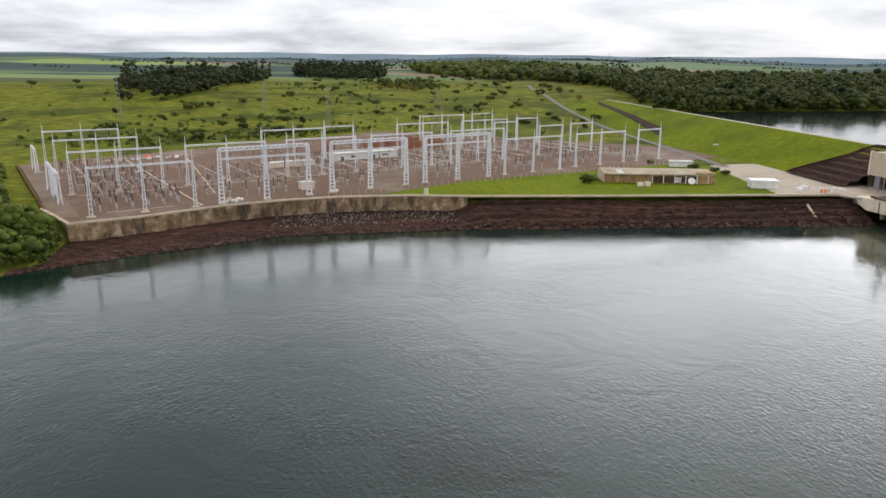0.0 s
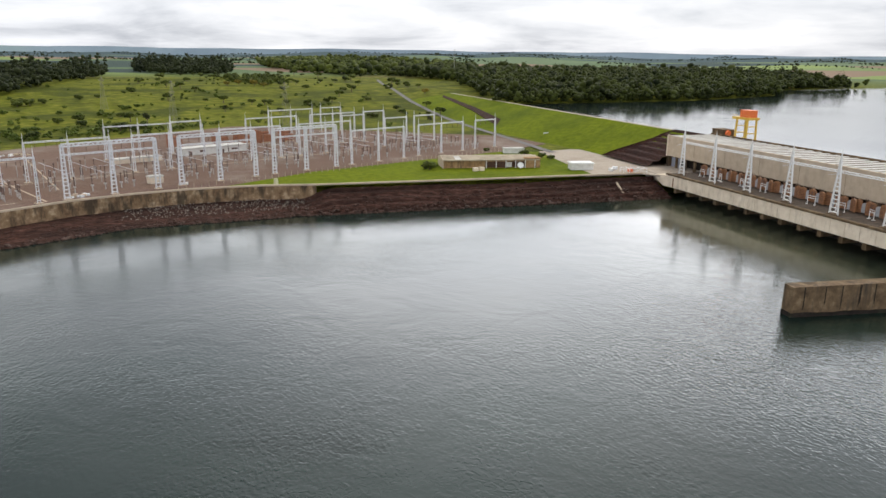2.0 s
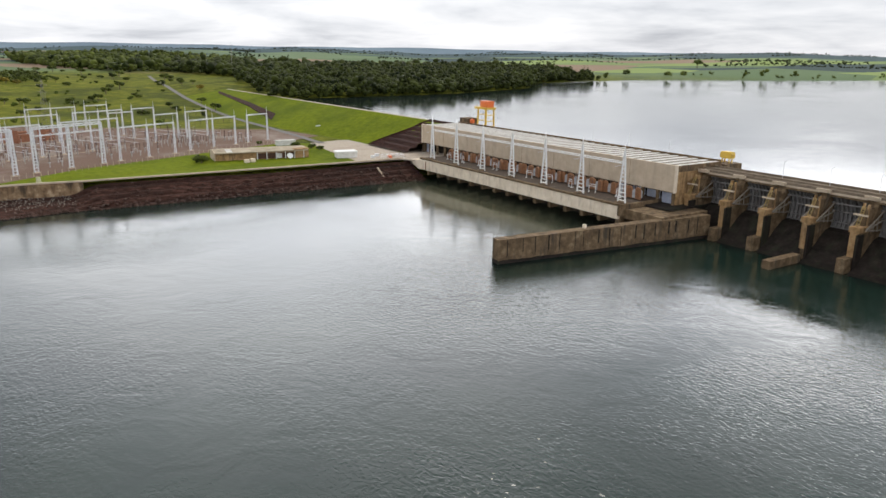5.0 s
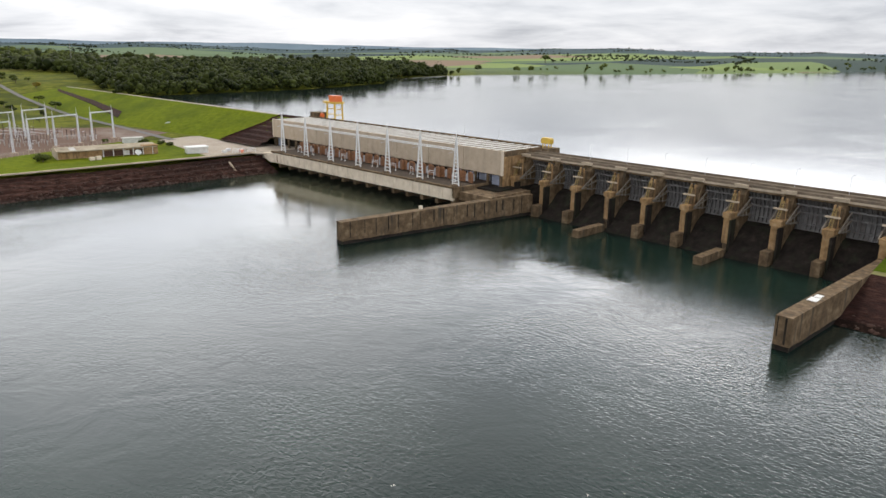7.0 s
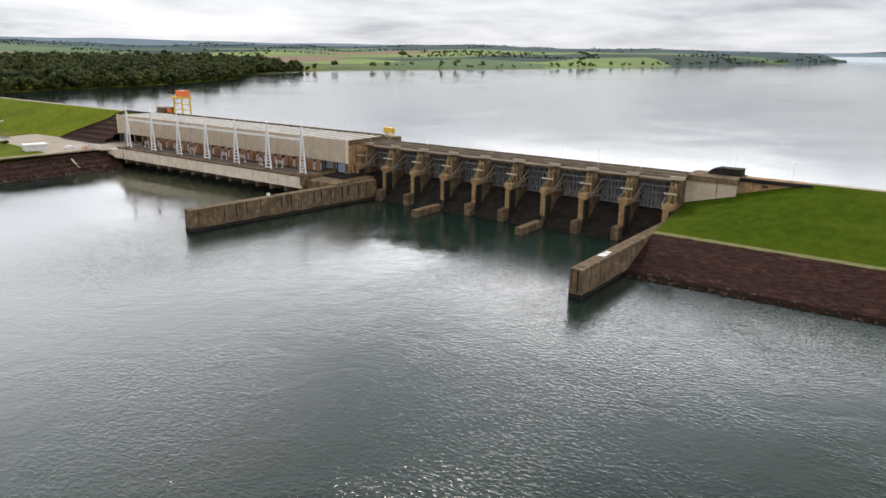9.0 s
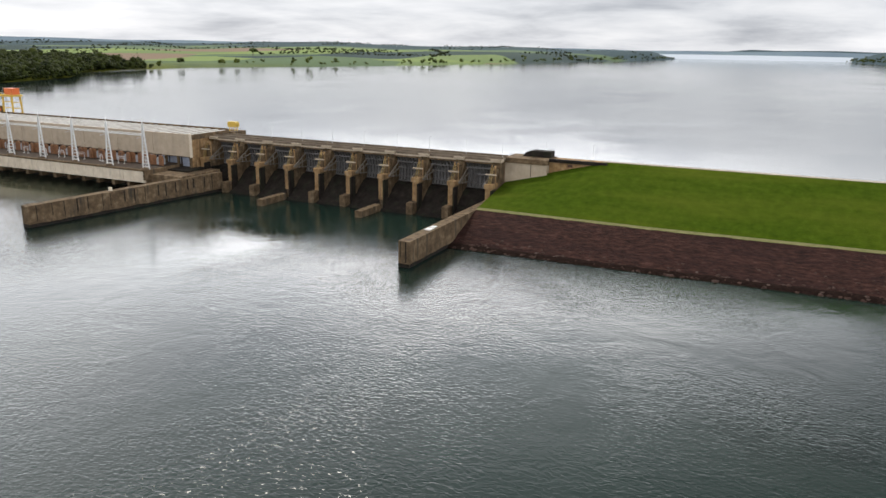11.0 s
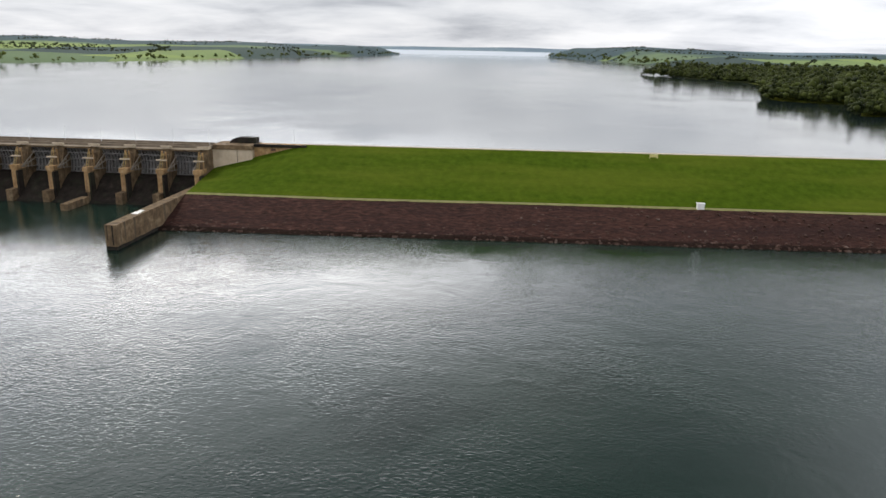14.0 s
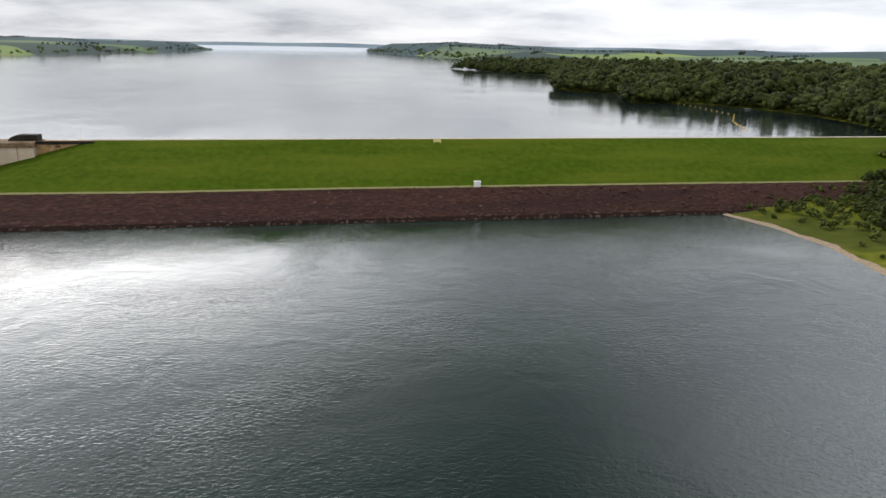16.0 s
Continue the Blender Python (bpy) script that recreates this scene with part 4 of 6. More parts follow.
kiosk = tagged(part("intake_block", Shape().box(-192, -183, 29, 36, 22, 28.6).box(-192.3, -182.7, 28.7, 36.3, 28.6, 29.0), CONCRETE), "small weathered concrete block on the intake deck", "kiosk")
drum = tagged(part("cable_drum", Shape().tube((-180.5, 30, 27.5), (-179.3, 30, 27.5), 1.3, n=16).tube((-180.7, 30, 27.5), (-180.5, 30, 27.5), 1.5, n=16), PAINT_ORANGE), "red cable drum on the intake deck", "drum")
intake_deck = tagged(part("intake_deck", Shape().box(-196, 3, PHB + 0.2, 37, 10, CREST), CONCRETE), "concrete intake deck behind the powerhouse", "deck", kind="structure")
hoist = thing("gate_hoist", "small yellow gate hoist on the spillway bridge", "hoist", pose(-1.0, 31.5, 25.0))
part("base_frame", Shape().beam((-1.7, 0, 0), (-1.7, 0, 2.2), 0.4).beam((1.7, 0, 0), (1.7, 0, 2.2), 0.4).beam((-1.7, 1.8, 0), (-1.7, 1.8, 2.2), 0.4).beam((1.7, 1.8, 0), (1.7, 1.8, 2.2), 0.4), PAINT_YELLOW, hoist)
part("housing", Shape().extrude([(-2.6, 2.0), (2.6, 2.0), (2.8, 3.6), (2.2, 4.6), (-2.2, 4.6), (-2.8, 3.6)], lambda a, b, c: (a, c, b), -0.4, 2.2), PAINT_YELLOW, hoist)

# ---- spillway ----
PITCH, PIER0 = 16.45, 19.1
GATE_STEEL = material("weathered_gate_steel", [(0.3, (0.12, 0.114, 0.110)), (0.7, (0.23, 0.222, 0.215))], 0.8, 0.6, 0.2, metal=0.2, stain=((0.11, 0.08, 0.06), 0.52, 0.72, 0.7), stain_scale=0.5, stain_stretch=(1, 1, 0.2))
spillway = thing("spillway", "concrete spillway with nine radial gates between stained piers", "dam", pose(0, 0, 0))
yz = lambda a, b, c: (c, a, b)
pier_mesh = Shape().extrude([(6.2, -3), (6.2, 14.3), (11, 14.6), (12.0, 15.6), (14.6, 21.4), (14.6, 23.2), (22.3, 23.2), (26, 21), (26, -3)], yz, -1.45, 1.45).mesh("pier", CONCRETE)
butt_mesh = Shape().box(-1.55, 1.0, 5.2, 6.3, 4.0, 13.2).mesh("buttress", CONCRETE_RUST)
corbel_mesh = Shape().extrude([(4.6, 13.2), (4.6, 15.0), (11.2, 15.0), (11.2, 13.2)], yz, -1.8, 1.7).mesh("corbel", CONCRETE_RUST)
stub_mesh = Shape().box(-2.3, 0.6, 0.8, 6.1, -3, 4.9).mesh("stub", CONCRETE)
rib_mesh = Shape().box(0.9, 1.7, 4.4, 8, -3, 12.6).mesh("pilaster", CONCRETE_DARK)
stair = Shape()
for x in (-0.5, 0.5):
    stair.beam((x, 5.8, 15.0), (x, 8.6, 21.5), 0.18)
for k in range(10):
    stair.beam((-0.5, 5.9 + 0.28 * k, 15.4 + 0.65 * k), (0.5, 5.9 + 0.28 * k, 15.4 + 0.65 * k), 0.14)
stair_mesh = stair.mesh("hoist_ladder", OLD_YELLOW)
plat_mesh = Shape().box(-2.3, 2.3, 6.9, 7.6, 18.5, 19.0).mesh("hoist_platform", CONCRETE_PALE)
block_mesh = Shape().box(-0.7, 0.9, 8.6, 14.0, 15.0, 20.5).mesh("hoist_block", CONCRETE)
hpost_mesh = Shape().box(-1.0, -0.4, 9.5, 10.3, 15, 22.3).box(0.5, 1.1, 9.5, 10.3, 15, 22.0).mesh("hoist_post", CONCRETE_RUST)
for k in range(-1, 9):
    x = PIER0 + PITCH * k
    pier = link("pier", pier_mesh, spillway, at=pose(x, 0, 0))
    link("buttress", butt_mesh, pier, "orange rust-stained buttress face")
    link("corbel", corbel_mesh, pier)
    if k not in (2, 5):
        link("stub", stub_mesh, pier)
    link("pilaster", rib_mesh, pier)
    link("hoist_ladder", stair_mesh, pier, "yellow steel ladder")
    link("hoist_platform", plat_mesh, pier, "pale hoist platform")
    link("hoist_post", hpost_mesh, pier)
    link("hoist_block", block_mesh, pier)
half = PITCH / 2 - 1.45
arc = [(8 + 11 * math.cos(radians(a)), 15 + 11 * math.sin(radians(a))) for a in range(-24, 43, 6)]
inner = [(8 + 10.6 * math.cos(radians(a)), 15 + 10.6 * math.sin(radians(a))) for a in range(42, -25, -6)]
gate_mesh = Shape().extrude(arc + inner, yz, -half + 0.1, half - 0.1).mesh("skin_plate", GATE_STEEL)
gr = Shape()
for a0 in range(-22, 41, 6):
    p0 = [(8 + 10.1 * math.cos(radians(a)), 15 + 10.1 * math.sin(radians(a))) for a in (a0, a0 + 6)]
    gr.beam((0, *p0[0]), (0, *p0[1]), 0.22, 1.0)
grib_mesh = gr.mesh("gate_rib", GATE_STEEL)
gbeam = Shape()
for a in (-12, 10, 28):
    y, z = 8 + 9.6 * math.cos(radians(a)), 15 + 9.6 * math.sin(radians(a))
    gbeam.beam((-half + 0.2, y, z), (half - 0.2, y, z), 0.5)
gbeam_mesh = gbeam.mesh("gate_girder", GATE_STEEL)
armm = Shape()
for a in (-12, 10, 28):
    y, z = 8 + 9.6 * math.cos(radians(a)), 15 + 9.6 * math.sin(radians(a))
    armm.beam((0, 6.6, 14.2), (0, y, z), 0.42)
armm.beam((0, 6.6 + 4.4, 14.2 - 0.9), (0, 6.6 + 4.2, 14.2 + 2.6), 0.3).beam((0, 13.6, 13.0), (0, 13.2, 18.0), 0.3)
arm_m = armm.mesh("gate_arm", material("dull_gate_arm", [(0.3, (0.15, 0.125, 0.10)), (0.7, (0.27, 0.235, 0.19))], 0.8, 0.8, 0.2))
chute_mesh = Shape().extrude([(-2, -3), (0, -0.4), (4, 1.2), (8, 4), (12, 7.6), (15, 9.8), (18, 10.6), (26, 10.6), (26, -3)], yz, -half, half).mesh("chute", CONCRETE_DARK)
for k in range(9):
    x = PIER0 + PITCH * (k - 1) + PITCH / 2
    link("chute", chute_mesh, spillway, "dark concrete chute", at=pose(x, 0, 0))
    g = link("gate", gate_mesh, spillway, "grey steel radial gate", at=pose(x, 0, 0))
    for i in range(9):
        link("gate_rib", grib_mesh, g, at=pose(-half + 0.9 + i * (2 * half - 1.8) / 8, 0, 0))
    link("gate_girder", gbeam_mesh, g)
    for dx in (-half + 1.2, half - 1.2):
        link("gate_arm", arm_m, g, at=pose(dx, 0, 0))
    part("girder", Shape().box(-half, half, 14.2, 15.6, 21.8, 23.3), CONCRETE, spillway, at=pose(x, 0, 0))
    part("girder_lip", Shape().box(-half + 0.6, half - 0.6, 13.7, 14.1, 22.6, 23.3), CONCRETE_PALE, spillway, at=pose(x, 0, 0))
head_mesh = Shape().box(-2.2, 2.2, 12.6, 16, 23.0, 24.1).box(-2.45, 2.45, 12.3, 13.0, 23.75, 24.25).mesh("pier_head", CONCRETE_PALE)
for k in range(-1, 9):
    link("pier_head", head_mesh, spillway, at=pose(PIER0 + PITCH * k, 0, 0))
part("bridge_deck", Shape().box(1, 152.5, 14.0, 22.4, 23.3, 24.2), BRIDGE, spillway, "weathered concrete road bridge")
part("bridge_parapet", Shape().box(1, 152.5, 15.6, 15.95, 24.2, 24.9), BRIDGE, spillway)
part("bridge_parapet", Shape().box(1, 152.5, 22.0, 22.4, 24.2, 25.0), BRIDGE, spillway)

# street lamps on the crest
lp = thing("street_lamp", "thin grey street lamp on the dam crest", "street lamp", pose(66, 21.8, 24.2), "crest street lamps")
part("pole", Shape().tube((0, 0, 0), (0, 0, 6.2), 0.09, 0.05, 8), STEEL, lp)
part("lamp_head", Shape().beam((0, 0, 6.1), (0.9, -0.3, 6.4), 0.08).beam((0.8, -0.27, 6.38), (1.4, -0.45, 6.45), 0.22, 0.12), STEEL, lp)
for x in (31, 49, 83, 100, 116, 133.5, 150):
    copy_thing(lp, pose(x, 21.8, 24.2))
for x, y in ((-80, 33.2), (-56, 33.2), (-32, 33.2), (166, 31), (186, 31)):
    copy_thing(lp, pose(x, y, 25.0 if x < 0 else 24.3))

# ---- guide walls ----
def slab_wall(name, p, q, w, z0, z1a, z1b, mat, label):
    p, q = Vector(p), Vector(q)
    d = (q - p).normalized()
    nrm = Vector((-d.y, d.x)) * w / 2
    s = Shape()
    for z in ((z0, z0), (z1a, z1b)):
        for c, zz in ((p - nrm, z[0]), (q - nrm, z[1]), (q + nrm, z[1]), (p + nrm, z[0])):
            s.v.append((c.x, c.y, zz))
    s.f = [(3, 2, 1, 0), (4, 5, 6, 7), (0, 1, 5, 4), (1, 2, 6, 5), (2, 3, 7, 6), (3, 0, 4, 7)]
    return tagged(part(name, s, mat), label, "guide wall")
gw1 = slab_wall("guide_wall", (0.5, -88), (13, 4), 4, -4, 8.3, 9.0, CONCRETE, "long stained concrete guide wall between powerhouse and spillway")
gw2 = slab_wall("guide_wall", (150.5, -67.5), (151.5, 8), 4, -4, 8.6, 8.8, CONCRETE, "concrete guide wall at the foot of the rockfill")
slab_wall("divider_wall", (PIER0 + 2 * PITCH, -15.5), (PIER0 + 2 * PITCH, 2), 3, -4, 2.8, 2.8, CONCRETE, "low concrete divider wall below a spillway pier")
slab_wall("divider_wall", (PIER0 + 5 * PITCH, -14.5), (PIER0 + 5 * PITCH, 2), 3, -4, 2.8, 2.8, CONCRETE, "low concrete divider wall below a spillway pier")
abutment = thing("abutment", "pale concrete abutment walls beside the spillway", "abutment", pose(0, 0, 0), kind="structure")
part("wing_wall", Shape().box(152.1, 170, 19.6, 33, 6, 22.4), CONCRETE_PALE, abutment)
part("cornice", Shape().box(151.8, 170.3, 18.9, 33, 22.4, 23.2).box(151.8, 170.3, 19.3, 33, 23.2, 24.4), CONCRETE, abutment)
part("wing_joint", Shape().box(163.2, 163.4, 19.56, 19.62, 8, 22.4), CONCRETE_DARK, abutment)
part("lower_wing", Shape().box(170.3, 193, 22.2, 33, 12, 24.0), CONCRETE_RUST, abutment)
part("wing_parapet", Shape().box(170.3, 194, 21.4, 22.6, 23.6, 24.9), CONCRETE_DARK, abutment)
part("window_slit", Shape().box(178, 180, 22.15, 22.22, 22.0, 23.0), DARK, abutment)
ramp_block = tagged(part("ramp_block", Shape().extrude([(157, 24.2), (158.5, 26.0), (161, 26.9), (169.5, 26.9), (169.5, 24.2)], lambda a, b, c: (a, c, b), 27, 32), CONCRETE_DARK), "dark curved concrete block on the abutment", "block")
paint = tagged(part("paint_patch", Shape().box(149.3, 151.7, -51, -47.5, 8.70, 8.76).box(149.6, 151.4, -47, -44.6, 8.72, 8.78), PAINT_WHITE), "white painted patches on the guide wall top", "paint", kind="structure")
# dark drip stains down the guide walls
stain_mat = material("black_drip_stain", [(0.3, (0.012, 0.010, 0.008)), (0.7, (0.05, 0.04, 0.03))], 1.0, 0.9, 0.0)
rng = random.Random(3)
axis = Vector((12.5, 92)).normalized()
side = Vector((axis.y, -axis.x))
for i in range(17):
    d = 4 + i * 5.2 + rng.uniform(-1.2, 1.2)
    c = Vector((0.5, -88)) + axis * d + side * 2.0
    w = rng.choice((0.2, 0.3, 0.4, 0.9)) if 66 < d else rng.choice((0.12, 0.16, 0.22, 0.3))
    s = Shape()
    for e in (-w, w):
        for z in (0.6 + rng.random() * 3.5, 8.2):
            q = c + axis * e
            s.v += [(q.x, q.y, z), (q.x + side.x * 0.06, q.y + side.y * 0.06, z)]
    s.f = [(0, 1, 3, 2), (4, 6, 7, 5), (1, 5, 7, 3), (0, 2, 6, 4), (2, 3, 7, 6), (0, 4, 5, 1)]
    part("drain_groove", s, stain_mat, gw1)
for i in range(9):
    y = -62 + i * 6 + rng.uniform(-1, 1)
    part("drain_groove", Shape().box(148.35, 148.46, y, y + rng.choice((0.3, 0.6)), 0.8 + 2 * rng.random(), 8.5), stain_mat, gw2)
for x, w, z in ((149.1, 0.25, 3.2), (150.9, 0.5, 1.6)):
    part("drain_groove", Shape().box(x, x + w, -67.58, -67.48, z, 8.4), stain_mat, gw2)
# wet, weed-grown foot of the walls at the water
def foot_band(wall, p, q, w, top):
    p, q = Vector(p), Vector(q)
    d = (q - p).normalized()
    nrm, n, rr = Vector((-d.y, d.x)), 60, random.Random(5)
    for sgn in (-1, 1):
        s = Shape()
        for i in range(n + 1):
            c = p.lerp(q, i / n) + nrm * sgn * w / 2
            t = top * (0.9 + 0.18 * math.sin(i * 0.7) * rr.random())
            for o, z in ((-0.3, -1.0), (0.05, -1.0), (0.05, t), (-0.3, t)):
                e = c + nrm * sgn * o
                s.v.append((e.x, e.y, z))
        for i in range(n):
            s.f += [(4 * i + a, 4 * i + (a + 1) % 4, 4 * i + 4 + (a + 1) % 4, 4 * i + 4 + a) for a in range(4)]
        part("wet_foot", s, CONCRETE_DARK, wall, "dark wet weed-grown foot at the waterline")
    s = Shape()
    a, b = p - nrm * (w / 2 - 0.02) - d * 0.05, p + nrm * (w / 2 - 0.02) - d * 0.05
    s.beam((a.x, a.y, top * 0.3), (b.x, b.y, top * 0.3), 0.2, top * 1.4)
    part("wet_foot", s, CONCRETE_DARK, wall, "dark wet weed-grown foot at the waterline")


foot_band(gw1, (0.5, -88), (13, 4), 4, 1.3)
foot_band(gw2, (150.5, -67.5), (151.5, 8), 4, 1.2)
bollard = tagged(part("bollard", Shape().tube((4.6, -52, 8.4), (4.6, -52, 9.8), 0.75, n=14), CONCRETE_WHITE), "pale round bollard on the guide wall", "bollard")

# ---- substation ----
YARD_O, YARD_D = Vector((-143.2, -329.8, TERRACE + 0.06)), Vector((-0.463, 0.886, 0)).normalized()
YARD_N = Vector((-YARD_D.y, YARD_D.x, 0))
YARD_TURN = math.degrees(math.atan2(YARD_D.y, YARD_D.x))


def yard_pose(s, p, turn=0.0, dz=0.0):
    q = YARD_O + YARD_D * s + YARD_N * p
    return pose(q.x, q.y, q.z + dz, 0, 0, YARD_TURN + turn)


col_tall = lattice_mast(2.1, 0.9, 21.5, 14, 0.36, 0.3, 0.4).mesh("column", STEEL)
col_low = lattice_mast(1.15, 0.45, 18.0, 10, 0.24, 4.0, 0.3).mesh("column", STEEL)
pad_mesh = Shape().box(-1.5, 1.5, -1.2, 1.2, -0.3, 0.25).mesh("footing", CONCRETE_PALE)


BAY = 18.45
truss_tall = truss(BAY, 0.9, 1.1, 10, 0.36).mesh("beam", STEEL)
truss_low = truss(BAY, 0.5, 0.5, 12, 0.22).mesh("beam", STEEL)
string_mesh = Shape().lathe(ribbed(0.16, 0.3, 7, -2.4), 6).mesh("insulator_string", DARK)


def gantry(s, p, bays, tall):
    h = 21.5 if tall else 17.9
    g = thing("substation_gantry", "tall double-beam grey lattice gantry in the substation yard" if tall else "grey steel lattice gantry with spiked columns in the yard", "gantry", yard_pose(s, p), "substation gantries")
    for i in range(bays + 1):
        link("column", col_tall if tall else col_low, g, at=pose(BAY * i, 0, 0))
        link("footing", pad_mesh, g, at=pose(BAY * i, 0, 0))
    for i in range(bays):
        link("beam", truss_tall if tall else truss_low, g, at=pose(BAY * i, 0, h - 0.2))
        if tall:
            link("beam", truss_low, g, at=pose(BAY * i, 0, h - 3.9))
        for k in (0.25, 0.5, 0.75):
            link("insulator_string", string_mesh, g, at=pose(BAY * (i + k), 0, h - 0.6))
    return g


for s0, p0, n0, tall0 in [(0, 0, 2, 0), (0, 52, 2, 0), (0, 103, 2, 0), (0, 153, 2, 0),
                          (47.5, 1, 2, 1), (95.5, 2, 2, 1), (143.2, 3, 2, 1), (191, 4, 2, 0), (241, 6, 2, 0), (289, 6, 1, 0),
                          (47.8, 53, 2, 0), (95.5, 53, 2, 0), (141, 52, 2, 0), (191, 53, 2, 0), (256, 54, 1, 0), (284, 57, 1, 0),
                          (101, 104, 2, 0), (186, 104, 2, 0), (235, 106, 2, 0), (280, 106, 1, 0), (247, 87, 1, 0),
                          (232, 153, 2, 0), (278, 155, 1, 0), (141, 110, 1, 0)]:
    gantry(s0, p0, n0, tall0)

# short bus portals across the left group
for p0 in (32, 54, 125):
    g = thing("bus_portal", "low grey lattice portal at the edge of the yard", "portal", yard_pose(-6.5, p0, 90), "low portals")
    cm = lattice_mast(2.6, 0.7, 12.0, 11, 0.24, 0.2, 1.6).mesh("column", STEEL)
    link("column", cm, g)
    link("column", cm, g, at=pose(17, 0, 0))
    part("beam", truss(17, 0.7, 0.7, 9, 0.22), STEEL, g, at=pose(0, 0, 12))

# switchgear: dark porcelain on pale posts
STAND_GREY = material("dull_galvanised_stand", [(0.3, (0.34, 0.33, 0.31)), (0.7, (0.50, 0.49, 0.47))], 1.5, 0.6, 0.0)
por_mesh = Shape().lathe(ribbed(0.30, 0.27, 12), 7).mesh("insulator", DARK)
legs_mesh = Shape().beam((-1.2, 0, 0), (-1.2, 0, 2.4), 0.24).beam((1.2, 0, 0), (1.2, 0, 2.4), 0.24).beam((-1.7, 0, 2.45), (1.7, 0, 2.45), 0.26).beam((-1.2, 0, 0.2), (1.2, 0, 2.3), 0.1).mesh("stand", STAND_GREY)
blade_mesh = Shape().beam((-1.3, 0, 2.5), (1.3, 0, 2.5), 0.12).mesh("blade", STEEL)
dis = thing("disconnector", "switch with dark brown porcelain insulators on a white stand", "switchgear", yard_pose(5, 9), "yard switchgear")
link("stand", legs_mesh, dis)
for x in (-1.3, 1.3):
    link("insulator", por_mesh, dis, at=pose(x, 0, 2.58))
link("blade", blade_mesh, dis, at=pose(0, 0, 3.4))
post_mesh = Shape().beam((0, 0, 0), (0, 0, 2.2), 0.35).box(-0.5, 0.5, -0.5, 0.5, 2.2, 2.8).mesh("pedestal", STAND_GREY)
ctm = thing("current_transformer", "dark brown porcelain column on a white pedestal", "switchgear", yard_pose(5, 14), "instrument columns")
link("pedestal", post_mesh, ctm)
link("insulator", por_mesh, ctm, at=pose(0, 0, 2.8))
part("head", Shape().tube((0, 0, 6.0), (0, 0, 6.7), 0.36, 0.28, 8), DARK, ctm)
sup = thing("bus_support", "thin pale bus support post with a short insulator", "post", yard_pose(5, 20), "bus supports")
part("post", Shape().beam((0, 0, 0), (0, 0, 5.6), 0.22), STAND_GREY, sup)
part("insulator", Shape().tube((0, 0, 5.6), (0, 0, 7.2), 0.18, 0.12, 7), DARK, sup)
part("cap", Shape().beam((-0.5, 0, 7.3), (0.5, 0, 7.3), 0.12), STEEL, sup)
rng = random.Random(21)
spots = []
for i in range(6):
    for j, p in enumerate((9, 15, 22, 33, 42, 62, 70, 80, 92, 112, 122)):
        spots.append((4.4 + 5.9 * i + 0.6 * (j % 2), p + 0.9 * i, (dis, ctm, dis, sup, dis, dis, ctm, sup, dis, sup, dis)[j], 90 if j % 2 == 0 else 0))
for b0 in (49, 97, 145, 193, 243):
    for i in range(6):
        for j, p in enumerate((14, 24, 34, 44, 62, 74, 84, 96)):
            if (b0 == 49 and p > 76) or (b0 == 145 and 80 < p) or rng.random() < 0.22 or (b0 == 97 and i == 0 and p < 26):
                continue
            spots.append((b0 + 6.1 * i + rng.uniform(-0.5, 0.5), p + rng.uniform(-1, 1), (ctm, dis, sup, dis, ctm, sup, dis, sup)[j], rng.choice((0, 90))))
for i in range(3):
    for p in (12, 26, 40, 66, 80):
        spots.append((288 + 5 * i, p, rng.choice((dis, ctm, sup)), 0))
first = set()
for s0, p0, proto, turn in spots:
    m = yard_pose(s0, p0, turn + rng.uniform(-3, 3))
    if proto.name not in first:
        first.add(proto.name)
        proto.matrix_basis = m
    else:
        copy_thing(proto, m)

# rigid bus tubes over the switchgear
for b0 in (0, 49, 97, 145, 193, 243):
    for i in range(3):
        tagged(part("bus_tube", Shape().tube((0, 0, 0), (46 if b0 else 95, 0, 0.3), 0.09, n=6), STEEL, at=yard_pose(b0 + 6 + 12 * i, 14, 90, 7.3)), "thin grey bus tube above the switchgear", "bus tube", "bus tubes")

# cable trench covers, pale lines on the gravel
for a, b, w in [((40, 2, 0), (40, 150, 0), 0.8), ((52, 26, 0), (72, 150, 0), 0.7), ((2, 48, 0), (92, 50, 0), 0.8), ((-8, 128, 0), (60, 130, 0), 1.6), ((6, 6, 0), (30, 6, 0), 0.5), ((95, 50, 0), (240, 50, 0), 0.8)]:
    d = Vector(b) - Vector(a)
    tagged(part("cable_trench", Shape().box(0, d.length, -w / 2, w / 2, 0, 0.05), CONCRETE_PALE, at=yard_pose(a[0], a[1], math.degrees(math.atan2(d.y, d.x)))), "pale concrete cable trench cover in the gravel", "trench", kind="structure")
tagged(part("yard_track", Shape().box(-12, -3.5, 3, 160, 0, 0.04), material("trodden_yard_soil", [(0.3, (0.15, 0.105, 0.078)), (0.7, (0.23, 0.175, 0.135))], 0.8, 0.95, 0.4, stain=((0.12, 0.08, 0.055), 0.48, 0.7, 0.7), stain_scale=0.08), at=yard_pose(0, 0)), "trodden brown vehicle track round the yard", "track", kind="structure")

# low wall on the yard's outer edge
tagged(part("yard_edge_wall", Shape().box(-13.5, -13.0, 20, 162, -3.0, 0.7), material("red_soil_wall", [(0.3, (0.10, 0.045, 0.028)), (0.7, (0.19, 0.09, 0.06))], 0.5, 0.95, 0.5), at=yard_pose(0, 0)), "low red-brown wall at the yard's edge", "wall", kind="structure")
